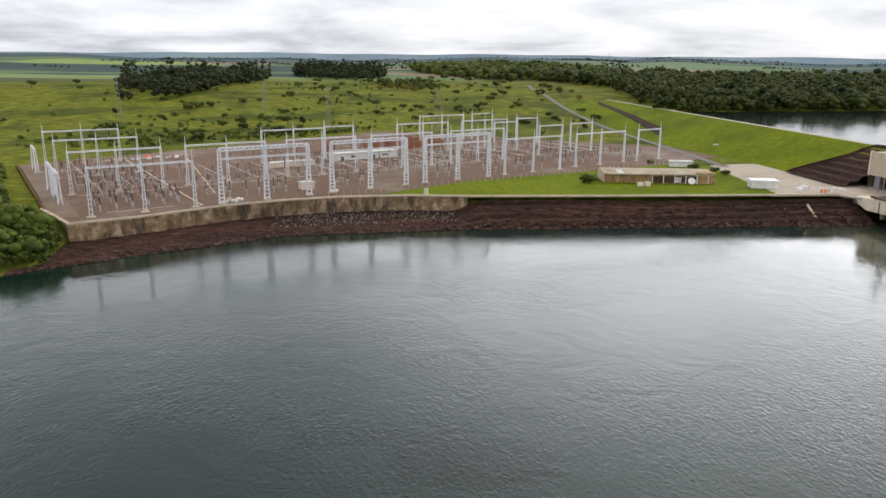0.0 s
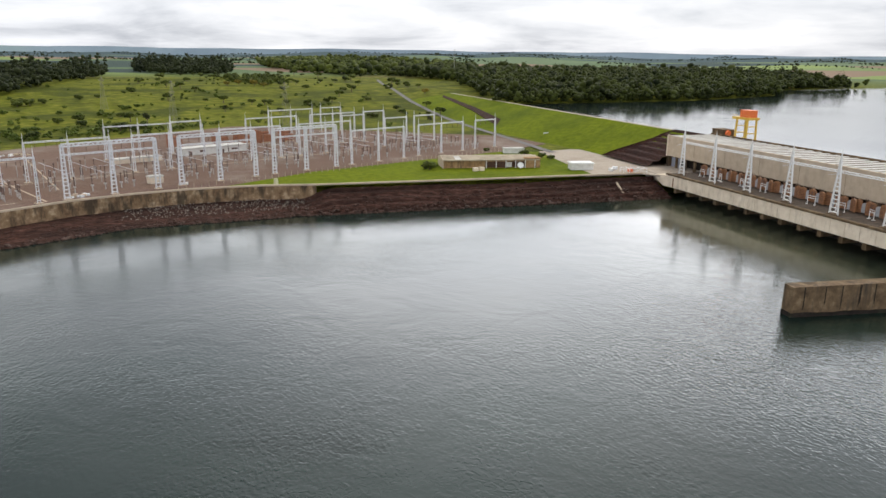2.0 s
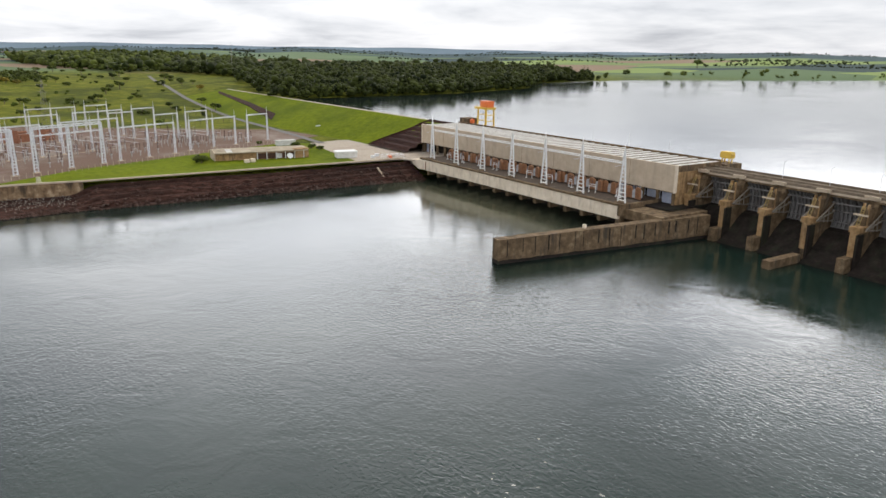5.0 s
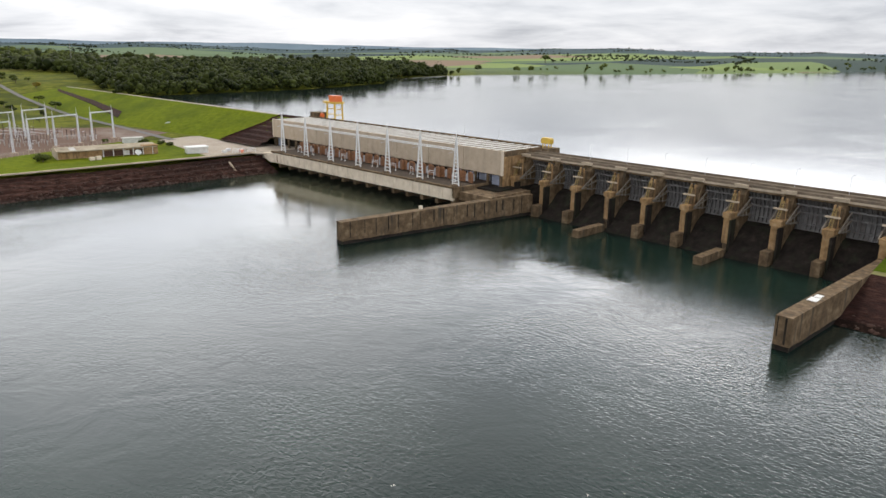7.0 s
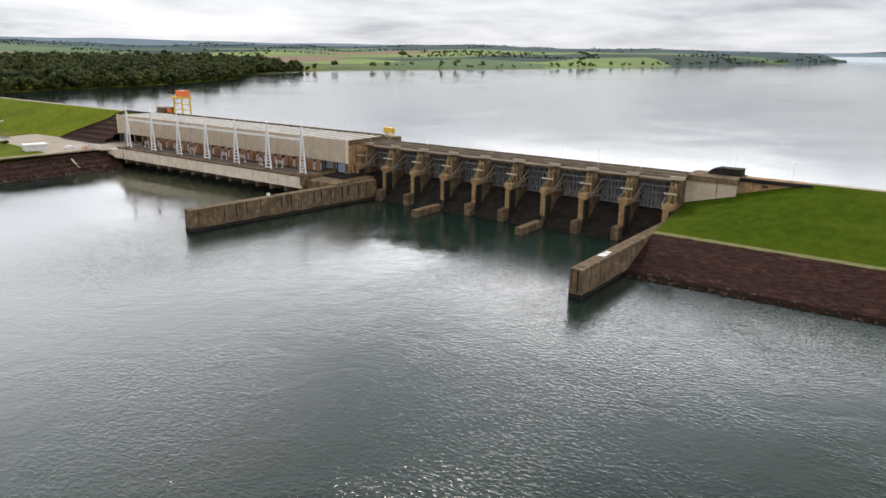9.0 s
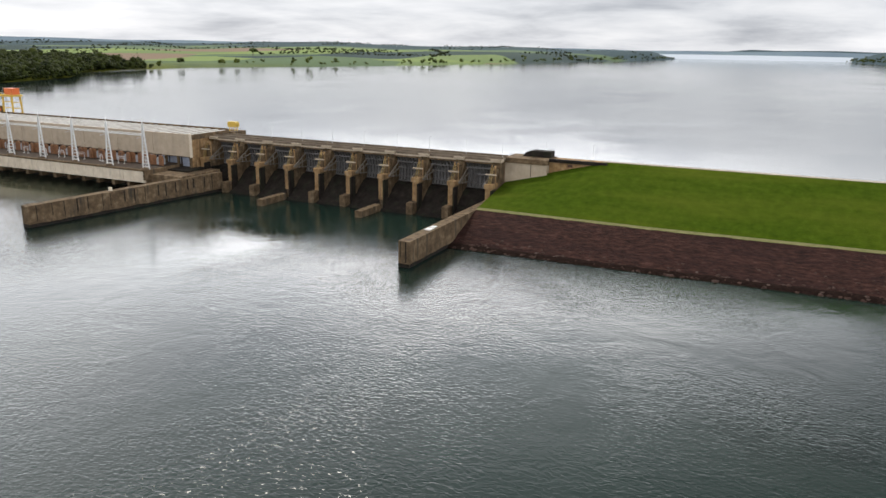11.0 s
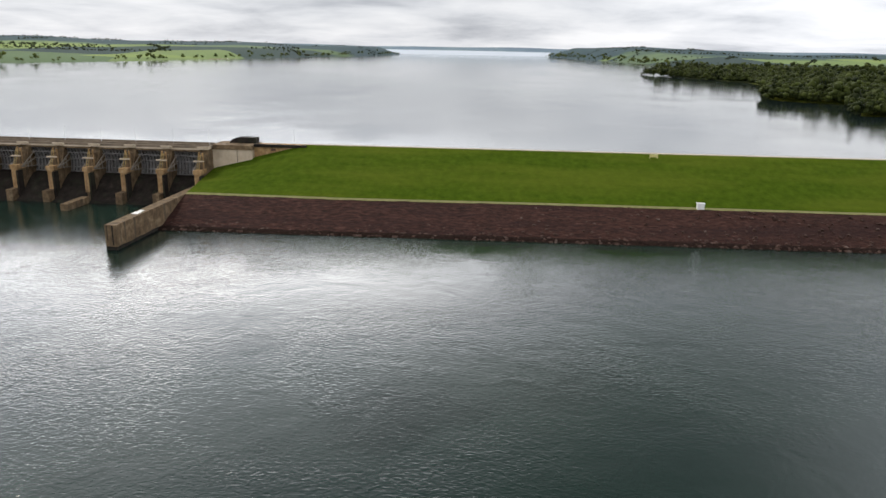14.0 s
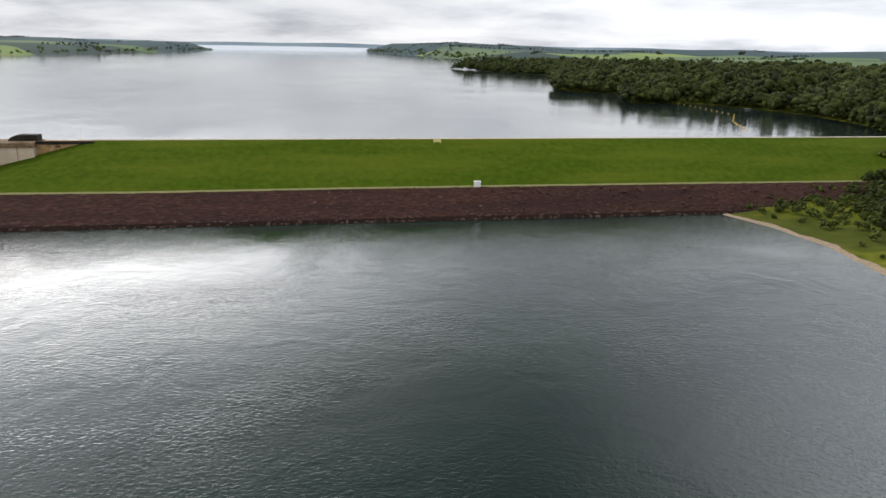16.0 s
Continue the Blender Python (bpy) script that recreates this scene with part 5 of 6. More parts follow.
# fence posts between yard and lawn
fp = thing("fence_post", "thin concrete fence post between yard and lawn", "fence post", yard_pose(90, -6), "yard fence posts")
part("post", Shape().box(-0.09, 0.09, -0.09, 0.09, 0, 1.9).beam((0, 0, 1.85), (0, -0.35, 2.2), 0.12), CONCRETE_PALE, fp)
for i in range(1, 62):
    copy_thing(fp, yard_pose(90 + 3.5 * i, -6 - 4.5 * (i / 61)))

# yard buildings
def hut(name, label, at, w, d, h, wall, roof, over=0.6, doors=()):
    b = thing(name, label, "building", at)
    part("wall", Shape().box(0, w, 0, d, 0, h), wall, b)
    part("roof", Shape().box(-over, w + over, -over, d + over, h, h + 0.35).box(-over + 0.4, w + over - 0.4, -over + 0.4, d + over - 0.4, h + 0.35, h + 0.6), roof, b)
    for x, ww, hh, z in doors:
        part("opening", Shape().box(x, x + ww, -0.05, 0.02, z, z + hh), DARK, b)
        part("opening_frame", Shape().box(x - 0.12, x + ww + 0.12, -0.09, -0.05, z + hh, z + hh + 0.14), CONCRETE_WHITE, b)
    return b


WHITEWASH = material("whitewashed_wall", [(0.3, (0.58, 0.57, 0.53)), (0.7, (0.74, 0.73, 0.69))], 0.5, 0.85, 0.2, stain=((0.4, 0.36, 0.3), 0.52, 0.75, 0.5), stain_scale=0.3)
hut("relay_house", "long low white relay house with a pale roof in the yard", yard_pose(139, 92), 40, 9, 3.6, WHITEWASH, ROOF_PALE, 0.8, [(4, 1.2, 2.2, 0), (10, 3, 1.2, 1.4), (24, 1.2, 2.2, 0), (30, 4, 1.0, 1.4)])
hut("yard_kiosk", "small beige box kiosk in the yard", yard_pose(86.5, 14), 6.0, 4.0, 2.9, CONCRETE_WHITE, ROOF_PALE, 0.3)
hut("long_shed", "long low beige shed behind the gantries", yard_pose(97, 84), 26, 5, 2.2, CONCRETE_WHITE, ROOF_PALE, 0.3)
BRICK_ORANGE = material("orange_fire_wall", [(0.3, (0.24, 0.10, 0.055)), (0.7, (0.36, 0.17, 0.10))], 0.6, 0.85, 0.3, stain=((0.15, 0.07, 0.045), 0.5, 0.72, 0.6), stain_scale=0.3)
for s0, p0, w in [(178, 128, 9), (192, 126, 9), (206, 123, 9), (222, 120, 8), (150, 132, 8)]:
    t = thing("power_transformer", "rust-orange power transformer between fire walls", "transformer", yard_pose(s0, p0), "yard power transformers")
    part("fire_wall", Shape().box(-1, -0.5, -4, 4, 0, 8), BRICK_ORANGE, t)
    part("tank", Shape().box(0.6, w - 1.5, -2.2, 2.2, 0.4, 5.0), BRICK_ORANGE, t)
    part("conservator", Shape().tube((1.0, 0, 6.2), (w - 2, 0, 6.4), 0.8, n=12), BRICK_ORANGE, t)
    for k in range(3):
        link("insulator", por_mesh, t, at=pose(1.4 + 2 * k, 0, 5.0))
    part("plinth", Shape().box(0, w - 1, -3, 3, 0, 0.4), CONCRETE_PALE, t)
for i in range(6):
    s = thing("surge_arrester", "orange insulated post at the back of the yard", "switchgear", yard_pose(5 + 9 * i, 134 + (i % 2)), "orange posts")
    part("post", Shape().beam((0, 0, 0), (0, 0, 2.5), 0.4).tube((0, 0, 2.5), (0, 0, 6.6), 0.32, 0.22, 8), BRICK_ORANGE, s)
junk = [("tarpaulin_heap", (52, 157), "orange tarpaulin heap behind the yard", PAINT_ORANGE, 1.7), ("blue_crate", (46, 158), "blue crate behind the yard", material("blue_plastic", [(0.3, (0.05, 0.12, 0.30)), (0.7, (0.09, 0.2, 0.42))], 2, 0.5, 0), 1.0)]
for name, (a, b), label, mat, r in junk:
    s = Shape()
    for k, q in enumerate(((0, 0), (1.2, 0.4), (-1.1, 0.5))):
        s.extrude([(q[0] + r * math.cos(v * 0.7854 + k), q[1] + r * math.sin(v * 0.7854 + k)) for v in range(8)], lambda x, y, z: (x * (1 - 0.22 * z), y * (1 - 0.22 * z), z), 0, r)
    tagged(part(name, s, mat, at=yard_pose(a, b)), label, "clutter")
rng = random.Random(8)
for i in range(26):
    r = rng.uniform(0.4, 1.1)
    near = i < 9
    s = Shape()
    for k in range(3):
        ox, oy = rng.uniform(-1, 1), rng.uniform(-0.7, 0.7)
        s.box(ox - r, ox + r, oy - r * 0.6, oy + r * 0.6, 0, r * rng.uniform(0.7, 1.2))
    tagged(part("stacked_parts", s, rng.choice((PAINT_WHITE, STEEL, CONCRETE_PALE)), at=yard_pose(*((49 + 1.4 * i, 3 + (i % 3)) if near and i < 6 else ((90 + i, 3) if near else (28 + 3.0 * (i - 9), 155 + rng.uniform(-3, 6)))), rng.uniform(0, 90))), "pale stacked metal parts lying in the yard", "clutter", "stacked parts")

# control building and shed by the lawn
ROOF_TAN = material("stained_tan_roof", [(0.3, (0.30, 0.25, 0.18)), (0.7, (0.44, 0.38, 0.28))], 0.3, 0.9, 0.3, stain=((0.17, 0.14, 0.10), 0.5, 0.7, 0.7), stain_scale=0.12)
cb = thing("control_building", "low beige control building with a stained flat roof", "building", pose(-209.5, -119, TERRACE, 0, 0, 81.5))
part("wall", Shape().box(0, 50, 0.5, 17, 0, 3.9), CONCRETE_RUST, cb)
part("gable", Shape().extrude([(0, 0), (0, 4.4), (9, 5.4), (17.5, 4.4), (17.5, 0)], lambda a, b, c: (c, a, b), -0.6, -0.05), CONCRETE_PALE, cb)
part("roof", Shape().extrude([(-1.5, 4.0), (-1.5, 4.5), (8.5, 5.5), (18.5, 4.5), (18.5, 4.0)], lambda a, b, c: (c, a, b), 0.0, 50.6), ROOF_TAN, cb, "stained tan roof")
part("roof_patch", Shape().extrude([(-0.5, 4.62), (7, 5.38), (7, 5.46), (-0.5, 4.7)], lambda a, b, c: (c, a, b), 6, 9), ROOF_PALE, cb)
# near-black panel stands for the shade inside the porch
part("porch_shade", Shape().box(22, 48, 0.2, 0.45, 0.3, 3.2), DARK, cb, "dark shaded porch openings")
for i in range(6):
    part("porch_post", Shape().box(22 + 5.2 * i, 22.4 + 5.2 * i, -1.2, -0.8, 0, 4.0), WHITEWASH, cb)
part("white_door", Shape().box(33, 36, 0.1, 0.18, 0.3, 2.9), WHITEWASH, cb)
part("end_block", Shape().box(43, 51, -1.0, 12, 0, 4.7).box(42.6, 51.4, -1.4, 12.4, 4.7, 5.1), CONCRETE_RUST, cb)
dish = thing("satellite_dish", "white satellite dish in front of the control building", "dish", pose(-199.5, -80.5, TERRACE))
s = Shape()
ring = [(0.0, 0.0), (0.7, 0.08), (1.3, 0.32), (1.8, 0.68)]
for r, z in ring:
    s.v += [(r * math.cos(a * 0.5236), r * math.sin(a * 0.5236), z) for a in range(12)]
for i in range(3):
    s.f += [(12 * i + a, 12 * i + (a + 1) % 12, 12 * i + 12 + (a + 1) % 12, 12 * i + 12 + a) for a in range(12)]
part("bowl", s, PAINT_WHITE, dish, at=pose(0, 0, 1.6, 0, 50, -10))
part("stand", Shape().tube((0, 0, 0), (0, 0, 1.7), 0.15), STEEL, dish)
ac = tagged(part("tank_unit", Shape().box(-199, -196.8, -107, -104.5, TERRACE, TERRACE + 1.7).box(-199, -197.2, -103.6, -101, TERRACE, TERRACE + 1.9), CONCRETE_WHITE), "small pale equipment boxes on the lawn", "equipment")
hut("shed", "small pale shed with a white roof by the gravel apron", pose(-189, -56.5, TERRACE, 0, 0, 78), 11.5, 7, 3.2, WHITEWASH, PAINT_WHITE, 0.5)
hut("gate_house", "small pale roofed shelter behind the control building", pose(-259, -66, TERRACE, 0, 0, 80), 12, 5, 2.6, WHITEWASH, ROOF_PALE, 0.5)
mark = tagged(part("lawn_marker", Shape().tube((-182.5, -206, TERRACE), (-182.5, -206, TERRACE + 2.6), 1.1, 0.9, 14), material("yellowed_marker", [(0.3, (0.42, 0.40, 0.25)), (0.7, (0.55, 0.53, 0.36))], 1, 0.8, 0.1)), "round pale yellowish tank on the lawn", "tank")
# fenced pen on the apron
pen = thing("steel_pen", "low grey steel framework on the gravel apron", "framework", pose(-172, -36, TERRACE + 0.1, 0, 0, 80))
for i in range(5):
    part("post", Shape().beam((3 * i, 0, 0), (3 * i, 0, 2.4), 0.2).beam((3 * i, 5, 0), (3 * i, 5, 2.4), 0.2).beam((3 * i, 0, 2.4), (3 * i, 5, 2.4), 0.15), STEEL, pen)
part("rail", Shape().beam((0, 0, 2.4), (12, 0, 2.4), 0.15).beam((0, 0, 1.2), (12, 0, 1.2), 0.12).beam((0, 5, 2.4), (12, 5, 2.4), 0.15).beam((0, 5, 1.2), (12, 5, 1.2), 0.12), STEEL, pen)
for i, (x, y, c) in enumerate([(-176, -30, PAINT_ORANGE), (-181, -38, PAINT_WHITE), (-179, -26, CONCRETE_PALE), (-186, -33, STEEL)]):
    tagged(part("apron_crate", Shape().box(-1.2, 1.2, -0.8, 0.8, 0, 1.3).box(-1.3, 1.3, -0.9, 0.9, 1.3, 1.42), c, at=pose(x, y, TERRACE + 0.1, 0, 0, 25 * i)), "small crate on the gravel apron", "crate", "apron crates")
# concrete spout on the bank
tagged(part("drain_spout", Shape().extrude([(-165, 6.0), (-157.5, 1.6), (-157.2, 2.1), (-165, 6.7)], lambda a, b, c: (a, c, b), -44.2, -43.3), CONCRETE_PALE), "pale concrete drain chute on the rocky bank", "drain", kind="structure")

# markers on the right embankment
tagged(part("survey_box", Shape().box(356.6, 359.2, -10.4, -8.4, BERM, BERM + 2.2).box(356.4, 359.4, -10.6, -8.2, BERM + 2.2, BERM + 2.45), PAINT_WHITE), "small white instrument box on the berm", "box")
tagged(part("crest_marker", Shape().box(343, 346.5, 21.6, 22.0, 24.2, 25.4).beam((343.2, 21.8, 23.6), (343.2, 21.8, 24.4), 0.25).beam((346.2, 21.8, 23.6), (346.2, 21.8, 24.4), 0.25), material("faded_yellow_sign", [(0.3, (0.5, 0.45, 0.15)), (0.7, (0.62, 0.56, 0.25))], 1, 0.7, 0)), "faded yellow marker board at the dam crest", "marker")
tagged(part("pipe_marker", Shape().beam((-330, -8, 13.2), (-326, -6.5, 14.0), 0.8), PAINT_WHITE), "short white concrete drain on the grass slope", "drain")
# buoy line
by = thing("buoy", "small yellow buoy floating on the reservoir", "buoy", pose(585, 341, LAKE_Z - 0.15), "buoy line")
part("float", Shape().tube((0, 0, 0), (0, 0, 0.5), 0.5, 0.42, 10).tube((0, 0, 0.5), (0, 0, 0.95), 0.16, 0.12, 8), PAINT_YELLOW, by)
line = [(585, 341), (598.7, 314), (599, 272), (594, 227), (591, 188.5), (564, 143), (554, 121), (544, 93), (530, 76)]
pts = [Vector(a).lerp(Vector(b), k / n) for a, b, n in zip(line, line[1:], (3, 4, 4, 4, 3, 2, 3, 2)) for k in range(n)][1:]
for q in pts:
    copy_thing(by, pose(q.x, q.y, LAKE_Z - 0.15))
tower = thing("radio_mast", "thin pale lattice radio mast beyond the woods", "mast", pose(-1205, 205, 26))
part("lattice", lattice_mast(2.2, 0.7, 52, 26, 0.14, 4.0), PYLON, tower)
# high-voltage towers in the pasture
for x, y, h in [(-560, -452, 34), (-455, -262, 36), (-600, -330, 30), (-420, -180, 36)]:
    z = float(ground_height(np.array([float(x)]), np.array([float(y)]))[0])
    tw = thing("power_pylon", "grey lattice power pylon in the pasture", "pylon", pose(x, y, z, 0, 0, 30), "power pylons")
    part("lattice", lattice_mast(6.0, 0.9, h, 12, 0.11, 1.0), PYLON, tw)
    part("cross_arm", Shape().beam((-6, 0, h - 3), (6, 0, h - 3), 0.2).beam((-5, 0, h - 8), (5, 0, h - 8), 0.2).beam((-6, 0, h - 3), (0, 0, h), 0.12).beam((6, 0, h - 3), (0, 0, h), 0.12), PYLON, tw)

# ---- vegetation ----
PHI = (1 + 5 ** 0.5) / 2
ICO_V = np.array([(-1, PHI, 0), (1, PHI, 0), (-1, -PHI, 0), (1, -PHI, 0), (0, -1, PHI), (0, 1, PHI), (0, -1, -PHI), (0, 1, -PHI), (PHI, 0, -1), (PHI, 0, 1), (-PHI, 0, -1), (-PHI, 0, 1)]) / math.hypot(1, PHI)
ICO_F = np.array([(0, 11, 5), (0, 5, 1), (0, 1, 7), (0, 7, 10), (0, 10, 11), (1, 5, 9), (5, 11, 4), (11, 10, 2), (10, 7, 6), (7, 1, 8), (3, 9, 4), (3, 4, 2), (3, 2, 6), (3, 6, 8), (3, 8, 9), (4, 9, 5), (2, 4, 11), (6, 2, 10), (8, 6, 7), (9, 8, 1)])


def crown_mesh(seed, width, height, base, clumps, leaves, lobe=0.30, leaf=0.9):
    """Triangles of an uneven crown: jagged clumps in several lobes, with loose leaf sprays round them."""
    r = np.random.RandomState(seed)
    lobes = [(np.array([0.0, 0.0, base + height * 0.5]), 1.0)]
    for k in range(4):
        a = r.uniform(0, 6.28)
        lobes.append((np.array([math.cos(a) * width * 0.27, math.sin(a) * width * 0.27, base + height * r.uniform(0.3, 0.75)]), r.uniform(0.5, 0.8)))
    vs, fs, count = [], [], 0
    for k in range(clumps):
        c, sc = lobes[k % 5]
        d = r.normal(size=3)
        d /= np.linalg.norm(d)
        d[2] = d[2] * 0.9 if base < 1.5 else abs(d[2]) * 0.9 - 0.3
        p = c + d * np.array([width * 0.36, width * 0.36, height * 0.40]) * sc * r.uniform(0.55, 1.0)
        s = width * lobe * r.uniform(0.5, 1.0)
        v = ICO_V * r.uniform(0.6, 1.25, (12, 1)) * s * np.array([1, 1, 0.75]) + p
        vs.append(v)
        fs.append(ICO_F + count)
        count += 12
    for k in range(leaves):
        c, sc = lobes[k % 5]
        d = r.normal(size=3)
        d /= np.linalg.norm(d)
        d[2] = d[2] * 0.9 if base < 1.5 else abs(d[2]) * 0.9 - 0.35
        p = c + d * np.array([width * 0.5, width * 0.5, height * 0.52]) * sc * r.uniform(0.75, 1.05)
        a, b = r.normal(size=3), r.normal(size=3)
        a, b = a / np.linalg.norm(a) * leaf * r.uniform(0.5, 1.2), b / np.linalg.norm(b) * leaf * r.uniform(0.4, 0.9)
        vs.append(np.array([p - a, p + b, p + a]))
        fs.append(np.array([(0, 1, 2)]) + count)
        count += 3
    return np.concatenate(vs), np.concatenate(fs)


def mesh_from_arrays(name, v, f, mat):
    me = bpy.data.meshes.new(name)
    me.vertices.add(len(v))
    me.vertices.foreach_set("co", np.asarray(v, np.float32).ravel())
    me.loops.add(len(f) * 3)
    me.loops.foreach_set("vertex_index", np.asarray(f, np.int32).ravel())
    me.polygons.add(len(f))
    me.polygons.foreach_set("loop_start", np.arange(0, len(f) * 3, 3, dtype=np.int32))
    me.polygons.foreach_set("loop_total", np.full(len(f), 3, np.int32))
    me.update(calc_edges=True)
    me.materials.append(mat)
    return me


def heights(xy):
    return ground_height(xy[:, 0].copy(), xy[:, 1].copy())


def inside_points(poly, spacing, seed, jitter=0.45):
    p = np.array(poly)
    xs = np.arange(p[:, 0].min(), p[:, 0].max(), spacing)
    ys = np.arange(p[:, 1].min(), p[:, 1].max(), spacing)
    g = np.stack(np.meshgrid(xs, ys), -1).reshape(-1, 2)
    r = np.random.RandomState(seed)
    g = g + r.uniform(-jitter, jitter, g.shape) * spacing
    return g[poly_distance(g[:, 0], g[:, 1], poly) > 0]


def forest(name, label, points, size, seed, mat, protos, dry=True):
    """One mesh of many trees."""
    r = np.random.RandomState(seed)
    if dry:
        wet = poly_distance(points[:, 0], points[:, 1], SHORE) > -3
        points = points[~wet]
    z = heights(points)
    vs, fs, count = [], [], 0
    for (x, y), h in zip(points, z):
        v, f = protos[r.randint(len(protos))]
        a, s = r.uniform(0, 6.28), size * r.choice((0.6, 0.8, 0.95, 1.1, 1.3, 1.5)) * r.uniform(0.9, 1.1)
        c, n = math.cos(a) * s, math.sin(a) * s
        w = np.empty_like(v)
        w[:, 0], w[:, 1], w[:, 2] = v[:, 0] * c - v[:, 1] * n + x, v[:, 0] * n + v[:, 1] * c + y, v[:, 2] * s * r.uniform(0.85, 1.25) + h - 0.3
        vs.append(w)
        fs.append(f + count)
        count += len(v)
    ob = link(name, mesh_from_arrays(name, np.concatenate(vs), np.concatenate(fs), mat))
    return tagged(ob, label, "woods", kind="stuff")


LOW = [crown_mesh(100 + i, 9.5 + (i % 3), 8.0 + (i % 4), 1.0, 8, 34, 0.27, 0.8) for i in range(7)]
TALL = [crown_mesh(140 + i, 6.0, 15.0, 3.0, 9, 26, 0.30, 0.9) for i in range(5)]
MID = [crown_mesh(170 + i, 8.0, 6.5, 0.2, 14, 60, 0.28, 0.7) for i in range(4)]
FINE = [crown_mesh(210 + i, 8.0, 6.5, 0.2, 26, 150, 0.19, 0.5) for i in range(4)]
FAR = [crown_mesh(190 + i, 9.5 + (i % 3), 8.0 + (i % 4), 1.0, 4, 10, 0.40, 1.1) for i in range(6)]
left_wood = [(-512, 40), (-535, 248), (-607, 425), (-742, 548), (-785, 728), (-1000, 760), (-1250, 560), (-1500, 420), (-1600, 180), (-1250, 90), (-1000, 150), (-840, 95), (-700, 62), (-620, 45)]
near_left = inside_points(left_wood, 9.5, 1, 0.75)
near_left = near_left[near_left[:, 0] > -1000]
forest("left_woods", "dense dark green woods on the reservoir's shore", near_left, 1.15, 2, LEAF_WOOD, LOW)
far_left = inside_points(left_wood, 13.0, 3, 0.75)
far_left = far_left[far_left[:, 0] <= -1000]
forest("left_far_woods", "dark green woods on rising ground", far_left, 1.35, 4, LEAF_WOOD, FAR)
right_wood = [(604, 40), (626, 72), (646, 112), (656, 182), (646, 254), (612, 304), (560, 303), (606, 392), (620, 443), (578, 454), (551, 484), (606, 622), (648, 762), (676, 884), (556, 1206), (620, 1262), (900, 1300), (1250, 1000), (1350, 500), (1150, 80), (900, 0), (720, -10)]
rp = inside_points(right_wood, 9.8, 5, 0.75)
d_shore = -poly_distance(rp[:, 0], rp[:, 1], SHORE)
keep = (d_shore < 90) | (np.random.RandomState(6).uniform(size=len(rp)) < 0.45)
forest("right_woods", "dense dark green woods along the reservoir's far bank", rp[keep & (d_shore < 330)], 1.25, 7, LEAF_WOOD, LOW)
forest("right_back_woods", "dark green woods stretching away from the reservoir", rp[keep & (d_shore >= 330)], 1.25, 70, LEAF_WOOD, FAR)
# trees leaning over the water along the wooded shores
rim = np.random.RandomState(61)


def shore_rim(first, last, step, reach):
    out = []
    for (ax, ay), (bx, by) in zip(SHORE[first:last], SHORE[first + 1:last + 1]):
        L = math.hypot(bx - ax, by - ay)
        nx, ny = -(by - ay) / L, (bx - ax) / L
        if poly_distance(np.array([(ax + bx) / 2 + nx * 3]), np.array([(ay + by) / 2 + ny * 3]), SHORE)[0] > 0:
            nx, ny = -nx, -ny
        for q in np.arange(0, L, step):
            o = rim.uniform(-4.5, reach)
            out.append((ax + (bx - ax) * q / L + nx * o + rim.normal() * 2, ay + (by - ay) * q / L + ny * o + rim.normal() * 2))
    return np.array(out)


forest("right_shore_rim", "dark trees leaning over the reservoir's edge", shore_rim(22, 35, 1.7, 24), 1.05, 62, LEAF_WOOD, LOW, False)
forest("left_shore_rim", "dark green trees at the reservoir's edge", shore_rim(1, 5, 2.4, 20), 1.0, 63, LEAF_WOOD, LOW, False)
grove = inside_points([(-850, -545), (-690, -492), (-715, -425), (-1000, -412), (-1090, -405), (-1500, -440), (-1500, -560), (-980, -575)], 12.0, 8, 0.8)
forest("left_grove", "dark uneven grove of tall trees in the pasture", grove[np.random.RandomState(80).uniform(size=len(grove)) < 0.66], 1.4, 9, LEAF_PINE, LOW + TALL[:2], False)
forest("far_grove", "dark tall grove farther off in the pasture", inside_points([(-1380, -330), (-1290, -230), (-1480, -190), (-1900, -200), (-1800, -420), (-1500, -390)], 11.0, 10, 0.8), 1.35, 11, LEAF_PINE, LOW + TALL[:2], False)
forest("mid_copse", "brownish thicket in the pasture", inside_points([(-940, -215), (-860, -170), (-900, -130), (-1150, -130), (-1150, -230)], 13.0, 110, 0.8), 0.7, 111, LEAF, LOW, False)
forest("back_woods", "broad green woods beyond the pasture", inside_points([(-1600, 190), (-1250, 95), (-1230, 20), (-1500, -60), (-1800, -110), (-2400, -90), (-2400, 330), (-1800, 470)], 15.0, 120, 0.8), 1.4, 121, LEAF, FAR, False)
# hedgerows and copses on the far farmland
r = np.random.RandomState(12)
far_pts = []
for k in range(170):
    a, d = r.uniform(-0.1, 3.5), r.uniform(2400, 4400)
    cx, cy = 200 + d * math.cos(a), -280 + d * math.sin(a)
    t, n = r.uniform(0, 3.14), r.randint(8, 40)
    u = np.linspace(-1, 1, n)[:, None] * np.array([[math.cos(t), math.sin(t)]]) * n * 6.5
    far_pts.append(np.array([[cx, cy]]) + u + r.normal(size=(n, 2)) * 5)
forest("far_copses", "scattered dark copses and hedges on the far farmland", np.concatenate(far_pts), 0.62, 13, LEAF_PINE, FAR)
